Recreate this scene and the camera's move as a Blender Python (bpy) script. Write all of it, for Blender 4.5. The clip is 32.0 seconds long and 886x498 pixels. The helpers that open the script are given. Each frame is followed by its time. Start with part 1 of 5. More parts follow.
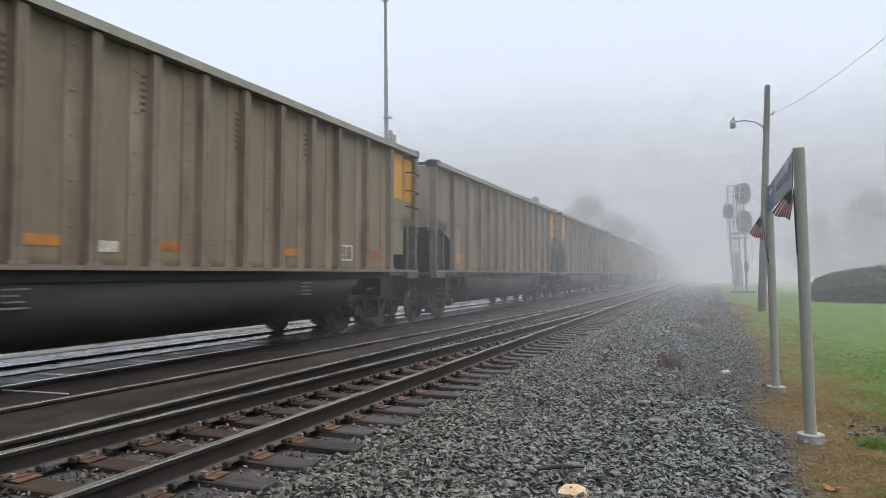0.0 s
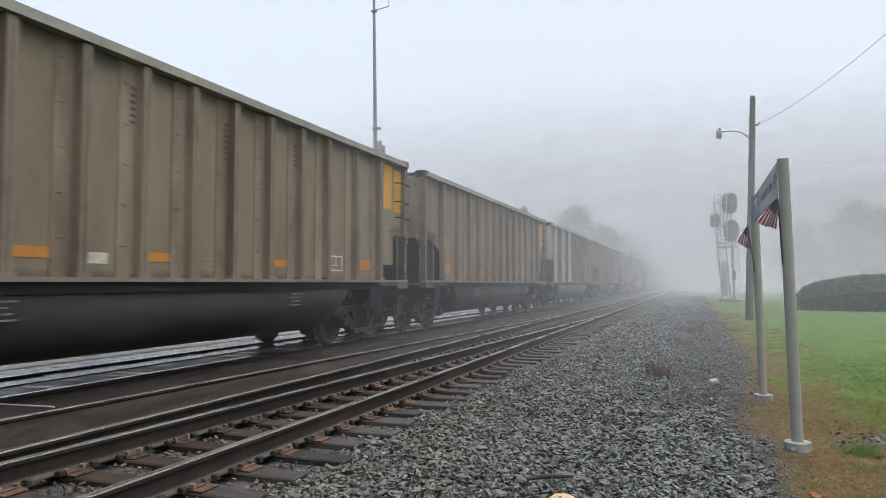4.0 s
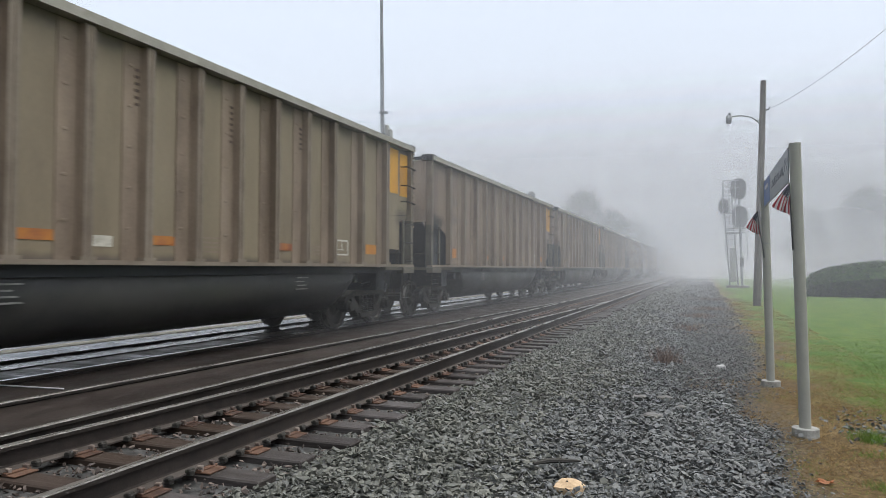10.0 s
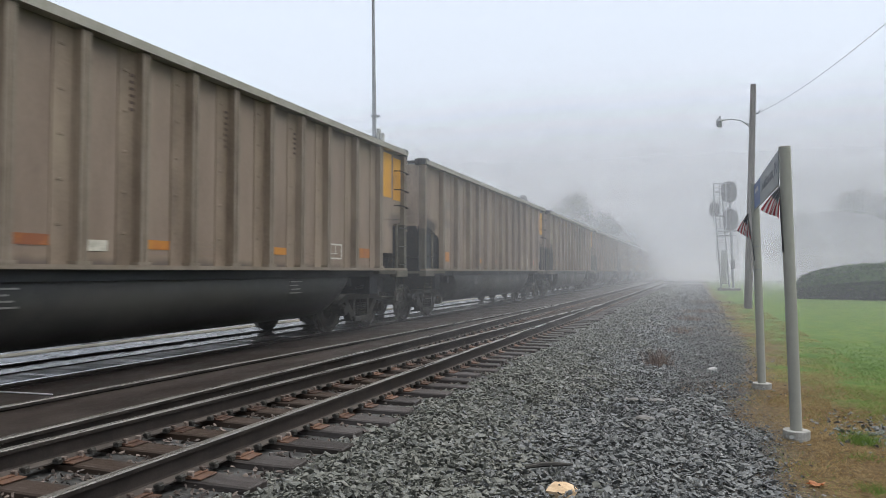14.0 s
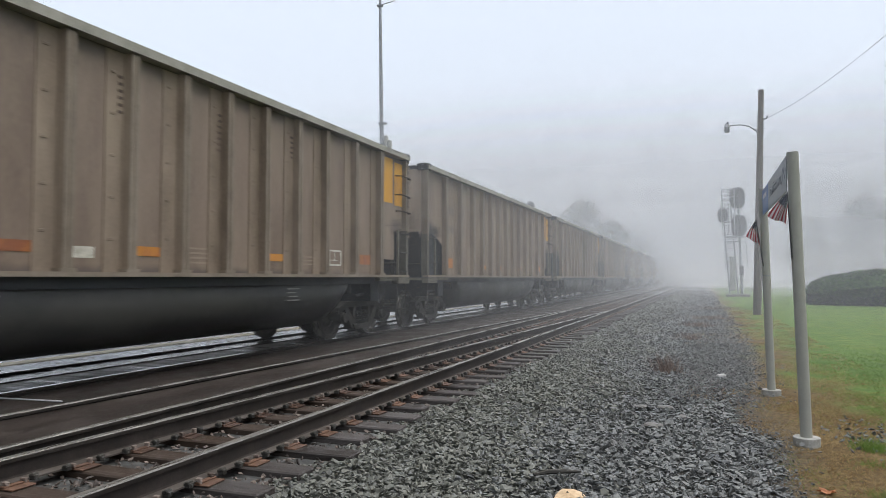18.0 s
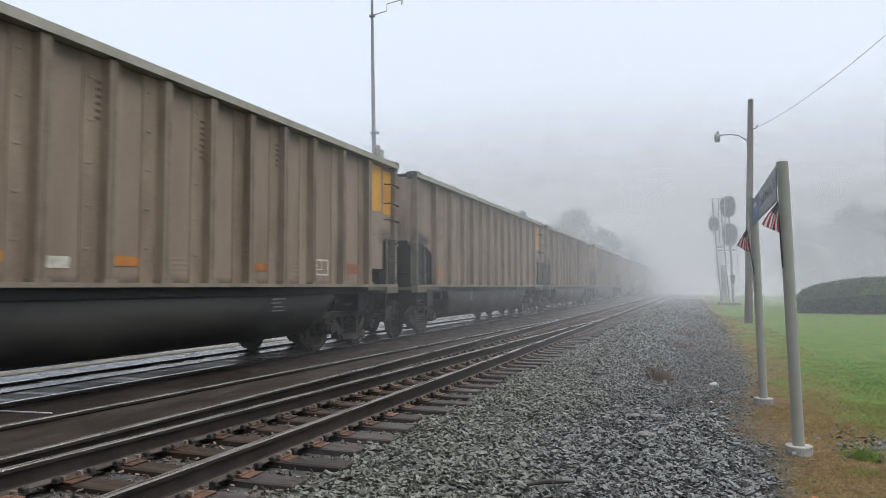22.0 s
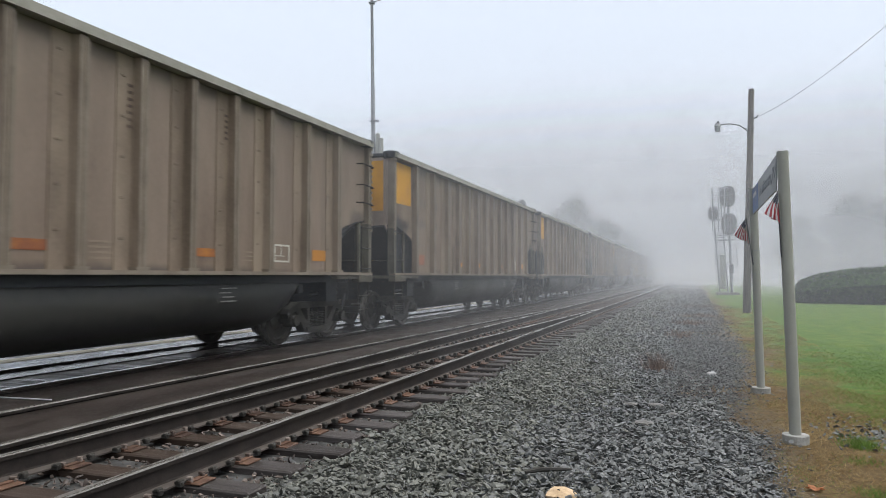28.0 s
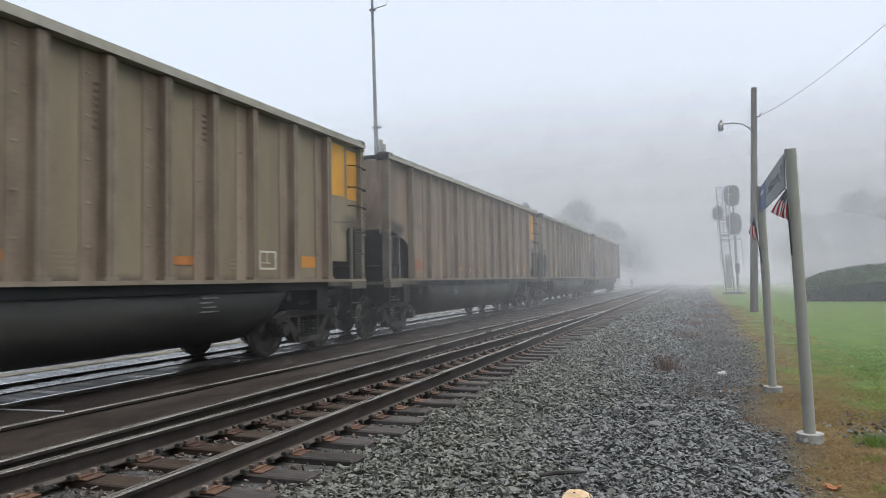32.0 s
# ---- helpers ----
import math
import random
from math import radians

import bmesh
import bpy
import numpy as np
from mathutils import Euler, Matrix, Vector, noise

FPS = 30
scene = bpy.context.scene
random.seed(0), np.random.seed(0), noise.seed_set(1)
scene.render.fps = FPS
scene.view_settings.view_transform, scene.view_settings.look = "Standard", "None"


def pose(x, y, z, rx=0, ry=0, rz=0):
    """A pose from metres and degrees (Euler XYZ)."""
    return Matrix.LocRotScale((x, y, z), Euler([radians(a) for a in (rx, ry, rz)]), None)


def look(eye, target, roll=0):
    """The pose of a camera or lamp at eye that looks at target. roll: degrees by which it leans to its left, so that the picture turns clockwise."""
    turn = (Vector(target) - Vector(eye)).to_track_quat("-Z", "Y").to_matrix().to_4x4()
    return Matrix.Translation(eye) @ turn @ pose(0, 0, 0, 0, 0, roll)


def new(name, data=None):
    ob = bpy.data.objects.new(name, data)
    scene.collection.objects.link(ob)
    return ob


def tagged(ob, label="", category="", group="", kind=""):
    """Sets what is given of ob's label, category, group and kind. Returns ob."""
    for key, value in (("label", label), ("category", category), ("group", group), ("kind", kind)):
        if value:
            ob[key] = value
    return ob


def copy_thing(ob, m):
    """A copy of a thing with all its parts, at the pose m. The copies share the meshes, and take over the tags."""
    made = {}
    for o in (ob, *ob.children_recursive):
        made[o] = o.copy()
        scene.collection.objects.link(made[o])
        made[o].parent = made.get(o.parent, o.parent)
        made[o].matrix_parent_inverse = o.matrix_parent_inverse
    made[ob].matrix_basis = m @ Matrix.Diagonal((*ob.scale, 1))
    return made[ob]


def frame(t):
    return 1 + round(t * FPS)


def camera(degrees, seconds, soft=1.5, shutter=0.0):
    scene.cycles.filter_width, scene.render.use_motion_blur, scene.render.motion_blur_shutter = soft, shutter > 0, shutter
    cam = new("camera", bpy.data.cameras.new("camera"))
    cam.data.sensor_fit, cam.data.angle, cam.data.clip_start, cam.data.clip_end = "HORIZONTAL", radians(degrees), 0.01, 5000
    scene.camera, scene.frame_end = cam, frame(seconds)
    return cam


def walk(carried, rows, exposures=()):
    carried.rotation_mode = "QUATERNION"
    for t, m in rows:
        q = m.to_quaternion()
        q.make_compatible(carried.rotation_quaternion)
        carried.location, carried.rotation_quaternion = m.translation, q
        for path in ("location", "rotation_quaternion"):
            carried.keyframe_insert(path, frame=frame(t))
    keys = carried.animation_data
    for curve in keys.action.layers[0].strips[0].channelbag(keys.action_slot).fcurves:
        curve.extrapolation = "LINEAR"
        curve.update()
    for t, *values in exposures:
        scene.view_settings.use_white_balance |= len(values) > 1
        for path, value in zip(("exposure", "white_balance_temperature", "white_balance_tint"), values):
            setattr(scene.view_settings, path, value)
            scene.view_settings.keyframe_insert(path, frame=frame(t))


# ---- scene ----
LENS = 64.79
cam = camera(LENS, 32.0, 0.6, 0.12)
walk(cam, [
    (0, pose(-0.034, -0.053, 1.277, 91.929, -0.274, 20.837)),
    (0.5, pose(-0.036, -0.063, 1.276, 91.957, -0.208, 20.668)),
    (1, pose(-0.035, -0.057, 1.276, 91.950, -0.203, 20.525)),
    (1.5, pose(-0.036, -0.057, 1.276, 92.009, -0.153, 20.274)),
    (2, pose(-0.036, -0.051, 1.277, 92.196, -0.064, 20.238)),
    (2.5, pose(-0.035, -0.032, 1.281, 92.541, 0.168, 20.381)),
    (3, pose(-0.027, -0.056, 1.283, 92.884, 0.121, 20.241)),
    (3.5, pose(-0.021, -0.077, 1.281, 92.869, 0.015, 20.038)),
    (5.5, pose(-0.036, -0.058, 1.279, 92.294, -0.137, 20.028)),
    (6, pose(-0.036, -0.055, 1.277, 92.279, -0.179, 20.115)),
    (6.5, pose(-0.034, -0.052, 1.277, 92.279, -0.198, 20.163)),
    (7, pose(-0.031, -0.060, 1.276, 92.146, -0.082, 20.193)),
    (7.5, pose(-0.030, -0.066, 1.274, 91.868, -0.147, 20.056)),
    (8, pose(-0.033, -0.066, 1.273, 91.589, -0.187, 20.066)),
    (8.5, pose(-0.036, -0.038, 1.275, 91.536, -0.222, 20.170)),
    (9, pose(-0.035, -0.043, 1.276, 91.621, -0.151, 20.430)),
    (9.5, pose(-0.038, -0.047, 1.276, 91.591, -0.245, 20.540)),
    (10, pose(-0.038, -0.051, 1.275, 91.520, -0.285, 20.517)),
    (10.5, pose(-0.035, -0.050, 1.276, 91.472, -0.254, 20.488)),
    (11, pose(-0.035, -0.056, 1.275, 91.478, -0.191, 20.318)),
    (11.5, pose(-0.038, -0.048, 1.278, 91.550, -0.224, 20.234)),
    (12, pose(-0.035, -0.054, 1.277, 91.683, -0.153, 20.135)),
    (12.5, pose(-0.036, -0.053, 1.277, 91.804, -0.136, 20.101)),
    (13, pose(-0.036, -0.048, 1.278, 91.809, -0.146, 20.072)),
    (13.5, pose(-0.039, -0.042, 1.276, 91.789, -0.217, 19.961)),
    (14, pose(-0.036, -0.043, 1.277, 91.804, -0.137, 19.887)),
    (14.5, pose(-0.037, -0.045, 1.276, 91.813, -0.101, 19.873)),
    (16.5, pose(-0.031, -0.053, 1.280, 92.036, -0.015, 20.145)),
    (17, pose(-0.035, -0.039, 1.280, 92.352, -0.024, 20.253)),
    (17.5, pose(-0.028, -0.059, 1.278, 92.385, -0.059, 20.377)),
    (18, pose(-0.032, -0.048, 1.276, 92.352, -0.019, 20.497)),
    (18.5, pose(-0.036, -0.056, 1.277, 92.330, 0.003, 20.477)),
    (19, pose(-0.035, -0.050, 1.276, 92.329, -0.015, 20.529)),
    (19.5, pose(-0.031, -0.048, 1.276, 92.287, 0.149, 20.592)),
    (20, pose(-0.031, -0.066, 1.280, 92.306, 0.212, 20.375)),
    (20.5, pose(-0.033, -0.063, 1.282, 92.317, 0.195, 20.300)),
    (21, pose(-0.035, -0.057, 1.282, 92.479, 0.141, 20.231)),
    (21.5, pose(-0.037, -0.048, 1.284, 92.833, 0.083, 20.214)),
    (22, pose(-0.035, -0.054, 1.282, 93.099, 0.142, 19.870)),
    (22.5, pose(-0.028, -0.065, 1.278, 92.926, 0.179, 19.771)),
    (23, pose(-0.037, -0.046, 1.279, 92.476, 0.084, 19.700)),
    (23.5, pose(-0.033, -0.045, 1.276, 92.235, 0.204, 19.754)),
    (24, pose(-0.033, -0.041, 1.275, 92.184, 0.141, 19.801)),
    (24.5, pose(-0.035, -0.050, 1.276, 92.125, 0.142, 19.800)),
    (25, pose(-0.032, -0.062, 1.278, 92.123, 0.103, 19.799)),
    (25.5, pose(-0.036, -0.059, 1.279, 92.125, 0.029, 19.728)),
    (27.5, pose(-0.039, -0.060, 1.278, 92.169, -0.281, 19.755)),
    (28, pose(-0.035, -0.052, 1.279, 92.180, -0.074, 19.794)),
    (28.5, pose(-0.032, -0.063, 1.277, 92.191, 0.062, 19.683)),
    (29, pose(-0.031, -0.064, 1.280, 92.277, 0.150, 19.666)),
    (29.5, pose(-0.029, -0.058, 1.280, 92.328, 0.222, 19.619)),
    (30, pose(-0.017, -0.005, 1.280, 92.375, 0.474, 19.859)),
    (30.5, pose(0.012, 0.018, 1.277, 92.434, 0.340, 20.043)),
    (31, pose(0.016, 0.034, 1.281, 92.413, 0.278, 20.332)),
    (31.5, pose(-0.025, -0.028, 1.285, 92.454, 0.563, 20.352)),
    (32, pose(-0.079, -0.066, 1.276, 92.579, 1.005, 20.182)),
], [(0, 0.0)])

# ---- light ----
scene.cycles.transparent_max_bounces = 48
SUN_ELEVATION, SUN_ROTATION = radians(72), radians(75)
world = bpy.data.worlds.new("foggy_sky")
scene.world = world
world.use_nodes = True
wn, wl = world.node_tree.nodes, world.node_tree.links
sky = wn.new("ShaderNodeTexSky")
sky.sky_type, sky.sun_disc = "NISHITA", False
sky.sun_elevation, sky.sun_rotation = SUN_ELEVATION, SUN_ROTATION
sky.air_density, sky.dust_density, sky.ozone_density = 1.0, 6.0, 1.0
grey = wn.new("ShaderNodeMix")
grey.data_type = "RGBA"
grey.inputs["Factor"].default_value = 0.85
grey.inputs["B"].default_value = (7.2, 7.9, 9.0, 1)
wl.new(sky.outputs["Color"], grey.inputs["A"])
wl.new(grey.outputs["Result"], wn["Background"].inputs["Color"])
wn["Background"].inputs["Strength"].default_value = 0.128
sun = new("sun", bpy.data.lights.new("sun", "SUN"))
sun.data.energy, sun.data.angle, sun.data.color = 3.0, radians(60), (1.0, 0.97, 0.93)
sun.matrix_basis = look((0, 0, 60), (0 - math.sin(SUN_ROTATION) * 60 / math.tan(SUN_ELEVATION), 0 - math.cos(SUN_ROTATION) * 60 / math.tan(SUN_ELEVATION), 0))


# ---- materials ----
def material(name, colours, scale=4.0, detail=6.0, rough=(0.6, 0.9), metal=0.0, bump=0.2, fine=60.0, stretch=(1, 1, 1), stops=None, piece=0.0, island=0.0, coords="Object", spec=0.5, coat=0.0):
    """A surface of two noises: broad stains between the colours, and fine grain with relief."""
    m = bpy.data.materials.new(name)
    m.use_nodes = True
    n, l = m.node_tree.nodes, m.node_tree.links
    b = n["Principled BSDF"]
    b.inputs["Metallic"].default_value = metal
    b.inputs["Specular IOR Level"].default_value = spec
    b.inputs["Coat Weight"].default_value = coat
    tc = n.new("ShaderNodeTexCoord")
    mp = n.new("ShaderNodeMapping")
    mp.inputs["Scale"].default_value = stretch
    l.new(tc.outputs[coords], mp.inputs["Vector"])
    broad = n.new("ShaderNodeTexNoise")
    broad.inputs["Scale"].default_value, broad.inputs["Detail"].default_value = scale, detail
    broad.inputs["Roughness"].default_value = 0.62
    grain = n.new("ShaderNodeTexNoise")
    grain.inputs["Scale"].default_value, grain.inputs["Detail"].default_value = fine, 4.0
    for tex in (broad, grain):
        l.new(mp.outputs["Vector"], tex.inputs["Vector"])
    both = n.new("ShaderNodeMath")
    both.operation = "MULTIPLY_ADD"
    both.inputs[1].default_value, both.inputs[2].default_value = 0.35, -0.17
    l.new(grain.outputs["Fac"], both.inputs[0])
    add = n.new("ShaderNodeMath")
    l.new(broad.outputs["Fac"], add.inputs[0])
    l.new(both.outputs[0], add.inputs[1])
    src = add
    for amount, node, out in ((piece, "ShaderNodeObjectInfo", "Random"), (island, "ShaderNodeNewGeometry", "Random Per Island")):
        if amount:
            info = n.new(node)
            vary = n.new("ShaderNodeMath")
            vary.operation = "MULTIPLY_ADD"
            vary.inputs[1].default_value = amount
            l.new(info.outputs[out], vary.inputs[0])
            shift = n.new("ShaderNodeMath")
            shift.operation = "SUBTRACT"
            shift.inputs[1].default_value = amount / 2
            l.new(src.outputs[0], vary.inputs[2])
            l.new(vary.outputs[0], shift.inputs[0])
            src = shift
    ramp = n.new("ShaderNodeValToRGB")
    stops = stops or [0.3 + 0.4 * i / max(1, len(colours) - 1) for i in range(len(colours))]
    els = ramp.color_ramp.elements
    while len(els) < len(colours):
        els.new(0.5)
    for e, c, s in zip(els, colours, stops):
        e.position, e.color = s, (*c, 1)
    l.new(src.outputs[0], ramp.inputs["Fac"])
    l.new(ramp.outputs["Color"], b.inputs["Base Color"])
    rr = n.new("ShaderNodeMapRange")
    rr.inputs["From Min"].default_value, rr.inputs["From Max"].default_value = 0.3, 0.7
    rr.inputs["To Min"].default_value, rr.inputs["To Max"].default_value = rough
    l.new(src.outputs[0], rr.inputs["Value"])
    l.new(rr.outputs["Result"], b.inputs["Roughness"])
    if bump:
        bp = n.new("ShaderNodeBump")
        bp.inputs["Strength"].default_value, bp.inputs["Distance"].default_value = bump, 0.01
        l.new(add.outputs[0], bp.inputs["Height"])
        l.new(bp.outputs["Normal"], b.inputs["Normal"])
    return m


def stained(m, centre, radius, colour, strength=0.8, wobble=0.35):
    """Adds one blotch of grime, dust or painted shade to a material, at a place on the thing itself, with a ragged
    edge.
    """
    n, l = m.node_tree.nodes, m.node_tree.links
    b = n["Principled BSDF"]
    old = b.inputs["Base Color"].links[0].from_socket
    tc, shift, size, tex, far, add = (n.new("ShaderNode" + k) for k in ("TexCoord", "VectorMath", "VectorMath", "TexNoise", "VectorMath", "Math"))
    shift.operation, size.operation, far.operation = "SUBTRACT", "DIVIDE", "LENGTH"
    shift.inputs[1].default_value, size.inputs[1].default_value = centre, radius
    l.new(tc.outputs["Object"], shift.inputs[0])
    l.new(shift.outputs[0], size.inputs[0])
    l.new(size.outputs[0], far.inputs[0])
    tex.inputs["Scale"].default_value, tex.inputs["Detail"].default_value = 5, 6
    l.new(tc.outputs["Object"], tex.inputs["Vector"])
    add.operation = "MULTIPLY_ADD"
    add.inputs[1].default_value = wobble * 2
    l.new(tex.outputs["Fac"], add.inputs[0])
    l.new(far.outputs["Value"], add.inputs[2])
    fall = n.new("ShaderNodeMapRange")
    fall.interpolation_type = "SMOOTHSTEP"
    fall.inputs["From Min"].default_value, fall.inputs["From Max"].default_value = wobble + 0.25, wobble + 1.0
    fall.inputs["To Min"].default_value, fall.inputs["To Max"].default_value = strength, 0
    l.new(add.outputs[0], fall.inputs["Value"])
    mix = n.new("ShaderNodeMix")
    mix.data_type = "RGBA"
    mix.inputs["B"].default_value = (*colour, 1)
    l.new(fall.outputs["Result"], mix.inputs["Factor"])
    l.new(old, mix.inputs["A"])
    l.new(mix.outputs["Result"], b.inputs["Base Color"])
    return m


def leafy(m, share):
    """Lets part of the light pass through thin leaves."""
    n, l = m.node_tree.nodes, m.node_tree.links
    b = n["Principled BSDF"]
    thin, mix = n.new("ShaderNodeBsdfTranslucent"), n.new("ShaderNodeMixShader")
    l.new(b.inputs["Base Color"].links[0].from_socket, thin.inputs["Color"])
    mix.inputs[0].default_value = share
    l.new(b.outputs[0], mix.inputs[1])
    l.new(thin.outputs[0], mix.inputs[2])
    l.new(mix.outputs[0], n["Material Output"].inputs["Surface"])


WOODEN = material("weathered_timber", [(0.02157, 0.01742, 0.01535), (0.04646, 0.03982, 0.0365), (0.08711, 0.07798, 0.07466)], 3, 8, (0.5, 0.85), bump=0.5, fine=40, stretch=(1, 8, 8), piece=0.25)
BALLAST = material("grey_green_ballast", [(0.04185, 0.04308, 0.03682), (0.07366, 0.07623, 0.06424), (0.1071, 0.1094, 0.0909), (0.1507, 0.1508, 0.1254)], 2.5, 5, (0.42, 0.66), bump=0.4, fine=30, island=0.36, stops=[0.2, 0.4, 0.58, 0.8])
PATH_STONE = material("blue_grey_ballast", [(0.0362, 0.03758, 0.037), (0.06859, 0.07132, 0.06949), (0.1029, 0.1071, 0.102), (0.1476, 0.1522, 0.1426)], 2.5, 5, (0.4, 0.64), bump=0.4, fine=30, island=0.36, stops=[0.2, 0.4, 0.58, 0.8])
BED = material("ballast_bed", [(0.02, 0.02, 0.019), (0.042, 0.042, 0.04), (0.08, 0.08, 0.076)], 14, 8, (0.6, 0.9), bump=1.0, fine=45, stops=[0.38, 0.5, 0.66])
RUST = material("rusty_steel", [(0.01135, 0.008951, 0.007568), (0.02269, 0.01777, 0.01482), (0.03909, 0.03089, 0.02586)], 5, 7, (0.7, 0.95), 0.0, 0.3, 80, piece=0.2)
RAIL_FOOT = material("dusty_rail_foot", [(0.033, 0.02508, 0.02046), (0.0561, 0.04488, 0.03762), (0.0858, 0.07128, 0.06138)], 6, 6, (0.6, 0.9), 0.0, 0.2, 60)
PLATE_RUST = material("rusty_plate", [(0.0425, 0.0224, 0.01482), (0.0935, 0.048, 0.02886), (0.1445, 0.076, 0.04524)], 7, 7, (0.5, 0.8), 0.2, 0.4, 80, piece=0.35)
POLISHED = material("polished_rail_head", [(0.62, 0.62, 0.61), (0.7, 0.7, 0.69), (0.78, 0.78, 0.77)], 3, 5, (0.06, 0.14), 0.95, 0.03, 90, stretch=(6, 0.4, 6))
HEAD = material("worn_rail_head", [(0.1046, 0.09675, 0.08497), (0.1634, 0.1536, 0.1373), (0.2353, 0.2222, 0.2026)], 3, 5, (0.18, 0.4), 0.4, 0.1, 90, stretch=(6, 0.4, 6))
SIDING = material("dusty_aluminium", [(0.1189, 0.08031, 0.05585), (0.1809, 0.1315, 0.09533), (0.219, 0.1657, 0.1233), (0.2635, 0.2069, 0.1569)], 0.8, 8, (0.5, 0.8), 0.0, 0.12, 50, stretch=(1, 1.6, 0.35), piece=0.14, stops=[0.26, 0.42, 0.56, 0.76])
OLIVE_SIDING = material("dusty_olive_aluminium", [(0.1089, 0.07803, 0.04753), (0.1656, 0.1277, 0.08114), (0.2006, 0.161, 0.105), (0.2415, 0.2009, 0.1336)], 0.8, 8, (0.5, 0.8), 0.0, 0.12, 50, stretch=(1, 1.6, 0.35), piece=0.14, stops=[0.26, 0.42, 0.56, 0.76])
END_SIDING = material("sooty_aluminium", [(0.195, 0.1495, 0.117), (0.273, 0.2145, 0.169), (0.338, 0.273, 0.2145), (0.39, 0.325, 0.26)], 1.1, 4, (0.5, 0.8), 0.0, 0.04, 30, stretch=(1.6, 1, 0.5), piece=0.2, stops=[0.3, 0.44, 0.56, 0.72])
SIDING_EDGE = material("pale_dusty_steel", [(0.133, 0.1035, 0.0741), (0.1881, 0.152, 0.1121), (0.2422, 0.2023, 0.1548)], 2.5, 6, (0.5, 0.75), 0.1, 0.12, 50, piece=0.12)
CHORD = material("pale_olive_steel", [(0.2, 0.185, 0.15), (0.27, 0.255, 0.21), (0.33, 0.31, 0.265)], 2.5, 6, (0.45, 0.7), 0.2, 0.12, 50, piece=0.12)
SILVER = material("bright_aluminium", [(0.36, 0.37, 0.36), (0.5, 0.51, 0.5), (0.6, 0.6, 0.6)], 2, 6, (0.35, 0.6), 0.5, 0.1, 50)
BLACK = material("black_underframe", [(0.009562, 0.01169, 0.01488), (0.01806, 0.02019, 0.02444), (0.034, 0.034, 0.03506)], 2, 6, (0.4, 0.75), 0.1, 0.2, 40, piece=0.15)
TUB = material("black_tub_paint", [(0.009331, 0.009799, 0.01027), (0.0196, 0.0196, 0.01866), (0.03966, 0.03732, 0.03219)], 0.8, 7, (0.35, 0.65), 0.0, 0.1, 40, stretch=(1, 0.6, 1))
stained(TUB, (1.4, 7.5, 0.9), (1.5, 3.6, 0.3), (0.06, 0.057, 0.048), 0.5)
TRUCK = material("dusty_cast_steel", [(0.013, 0.012, 0.01), (0.03, 0.027, 0.022), (0.055, 0.049, 0.04)], 4, 6, (0.6, 0.9), 0.1, 0.3, 60, piece=0.2)
SLOPE = material("dusty_black_plate", [(0.035, 0.036, 0.039), (0.055, 0.056, 0.06), (0.085, 0.083, 0.08)], 2, 6, (0.6, 0.9), 0.0, 0.1, 40)
TREAD = material("wheel_steel", [(0.02, 0.018, 0.016), (0.04, 0.036, 0.03), (0.075, 0.068, 0.056)], 4, 6, (0.3, 0.6), 0.3, 0.15, 60)
CLEAN_TUB = material("fresh_grey_tub_paint", [(0.085, 0.095, 0.106), (0.1, 0.112, 0.124), (0.118, 0.13, 0.144)], 0.4, 3, (0.34, 0.4), 0.45, 0.0, 40)
ORANGE = material("orange_paint", [(0.33, 0.145, 0.0096), (0.528, 0.2494, 0.0128), (0.638, 0.319, 0.0192)], 1.6, 7, (0.45, 0.7), 0, 0.08, 50)
RIB_WEB = material("dirty_rib_flank", [(0.132, 0.09778, 0.06789), (0.2046, 0.1544, 0.1111), (0.2641, 0.2075, 0.1517)], 1.6, 7, (0.6, 0.85), 0, 0.15, 50, stretch=(1, 1, 0.5), piece=0.2)
END_ORANGE = stained(material("sooty_orange_paint", [(0.345, 0.15, 0.0096), (0.552, 0.258, 0.0128), (0.667, 0.33, 0.0192)], 1.6, 7, (0.45, 0.7), 0, 0.08, 50), (0.25, 0.05, 2.85), (0.7, 2.0, 0.45), (0.075, 0.035, 0.018), 0.85)
SILVER_END = stained(material("sooty_bright_aluminium", [(0.3, 0.3, 0.29), (0.4, 0.4, 0.385), (0.5, 0.5, 0.48)], 1.1, 4, (0.35, 0.6), 0.3, 0.04, 30, stretch=(1.6, 1, 0.5)), (0.3, 0.05, 2.6), (1.3, 2.0, 0.7), (0.1, 0.075, 0.06), 0.75)
stained(END_SIDING, (0.3, 0.05, 2.6), (1.3, 2.0, 0.6), (0.09, 0.064, 0.052), 0.65)
stained(SIDING, (1.44, 0.45, 2.46), (1.0, 1.0, 0.3), (0.02, 0.019, 0.019), 0.9, 0.3)
stained(OLIVE_SIDING, (1.44, 0.45, 2.46), (1.0, 1.0, 0.3), (0.02, 0.019, 0.019), 0.9, 0.3)
stained(SIDING, (1.44, 14.6, 2.42), (1.0, 0.6, 0.3), (0.05, 0.043, 0.038), 0.6, 0.5)
stained(OLIVE_SIDING, (1.44, 14.6, 2.42), (1.0, 0.6, 0.3), (0.05, 0.043, 0.038), 0.6, 0.5)
# coal dust under the top chord, with the chord's shade painted into it
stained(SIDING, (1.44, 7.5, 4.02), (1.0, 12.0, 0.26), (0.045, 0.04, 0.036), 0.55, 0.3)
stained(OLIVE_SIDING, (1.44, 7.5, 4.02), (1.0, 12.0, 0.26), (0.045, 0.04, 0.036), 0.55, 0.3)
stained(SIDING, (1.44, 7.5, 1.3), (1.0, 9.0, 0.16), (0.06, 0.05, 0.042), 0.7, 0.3)
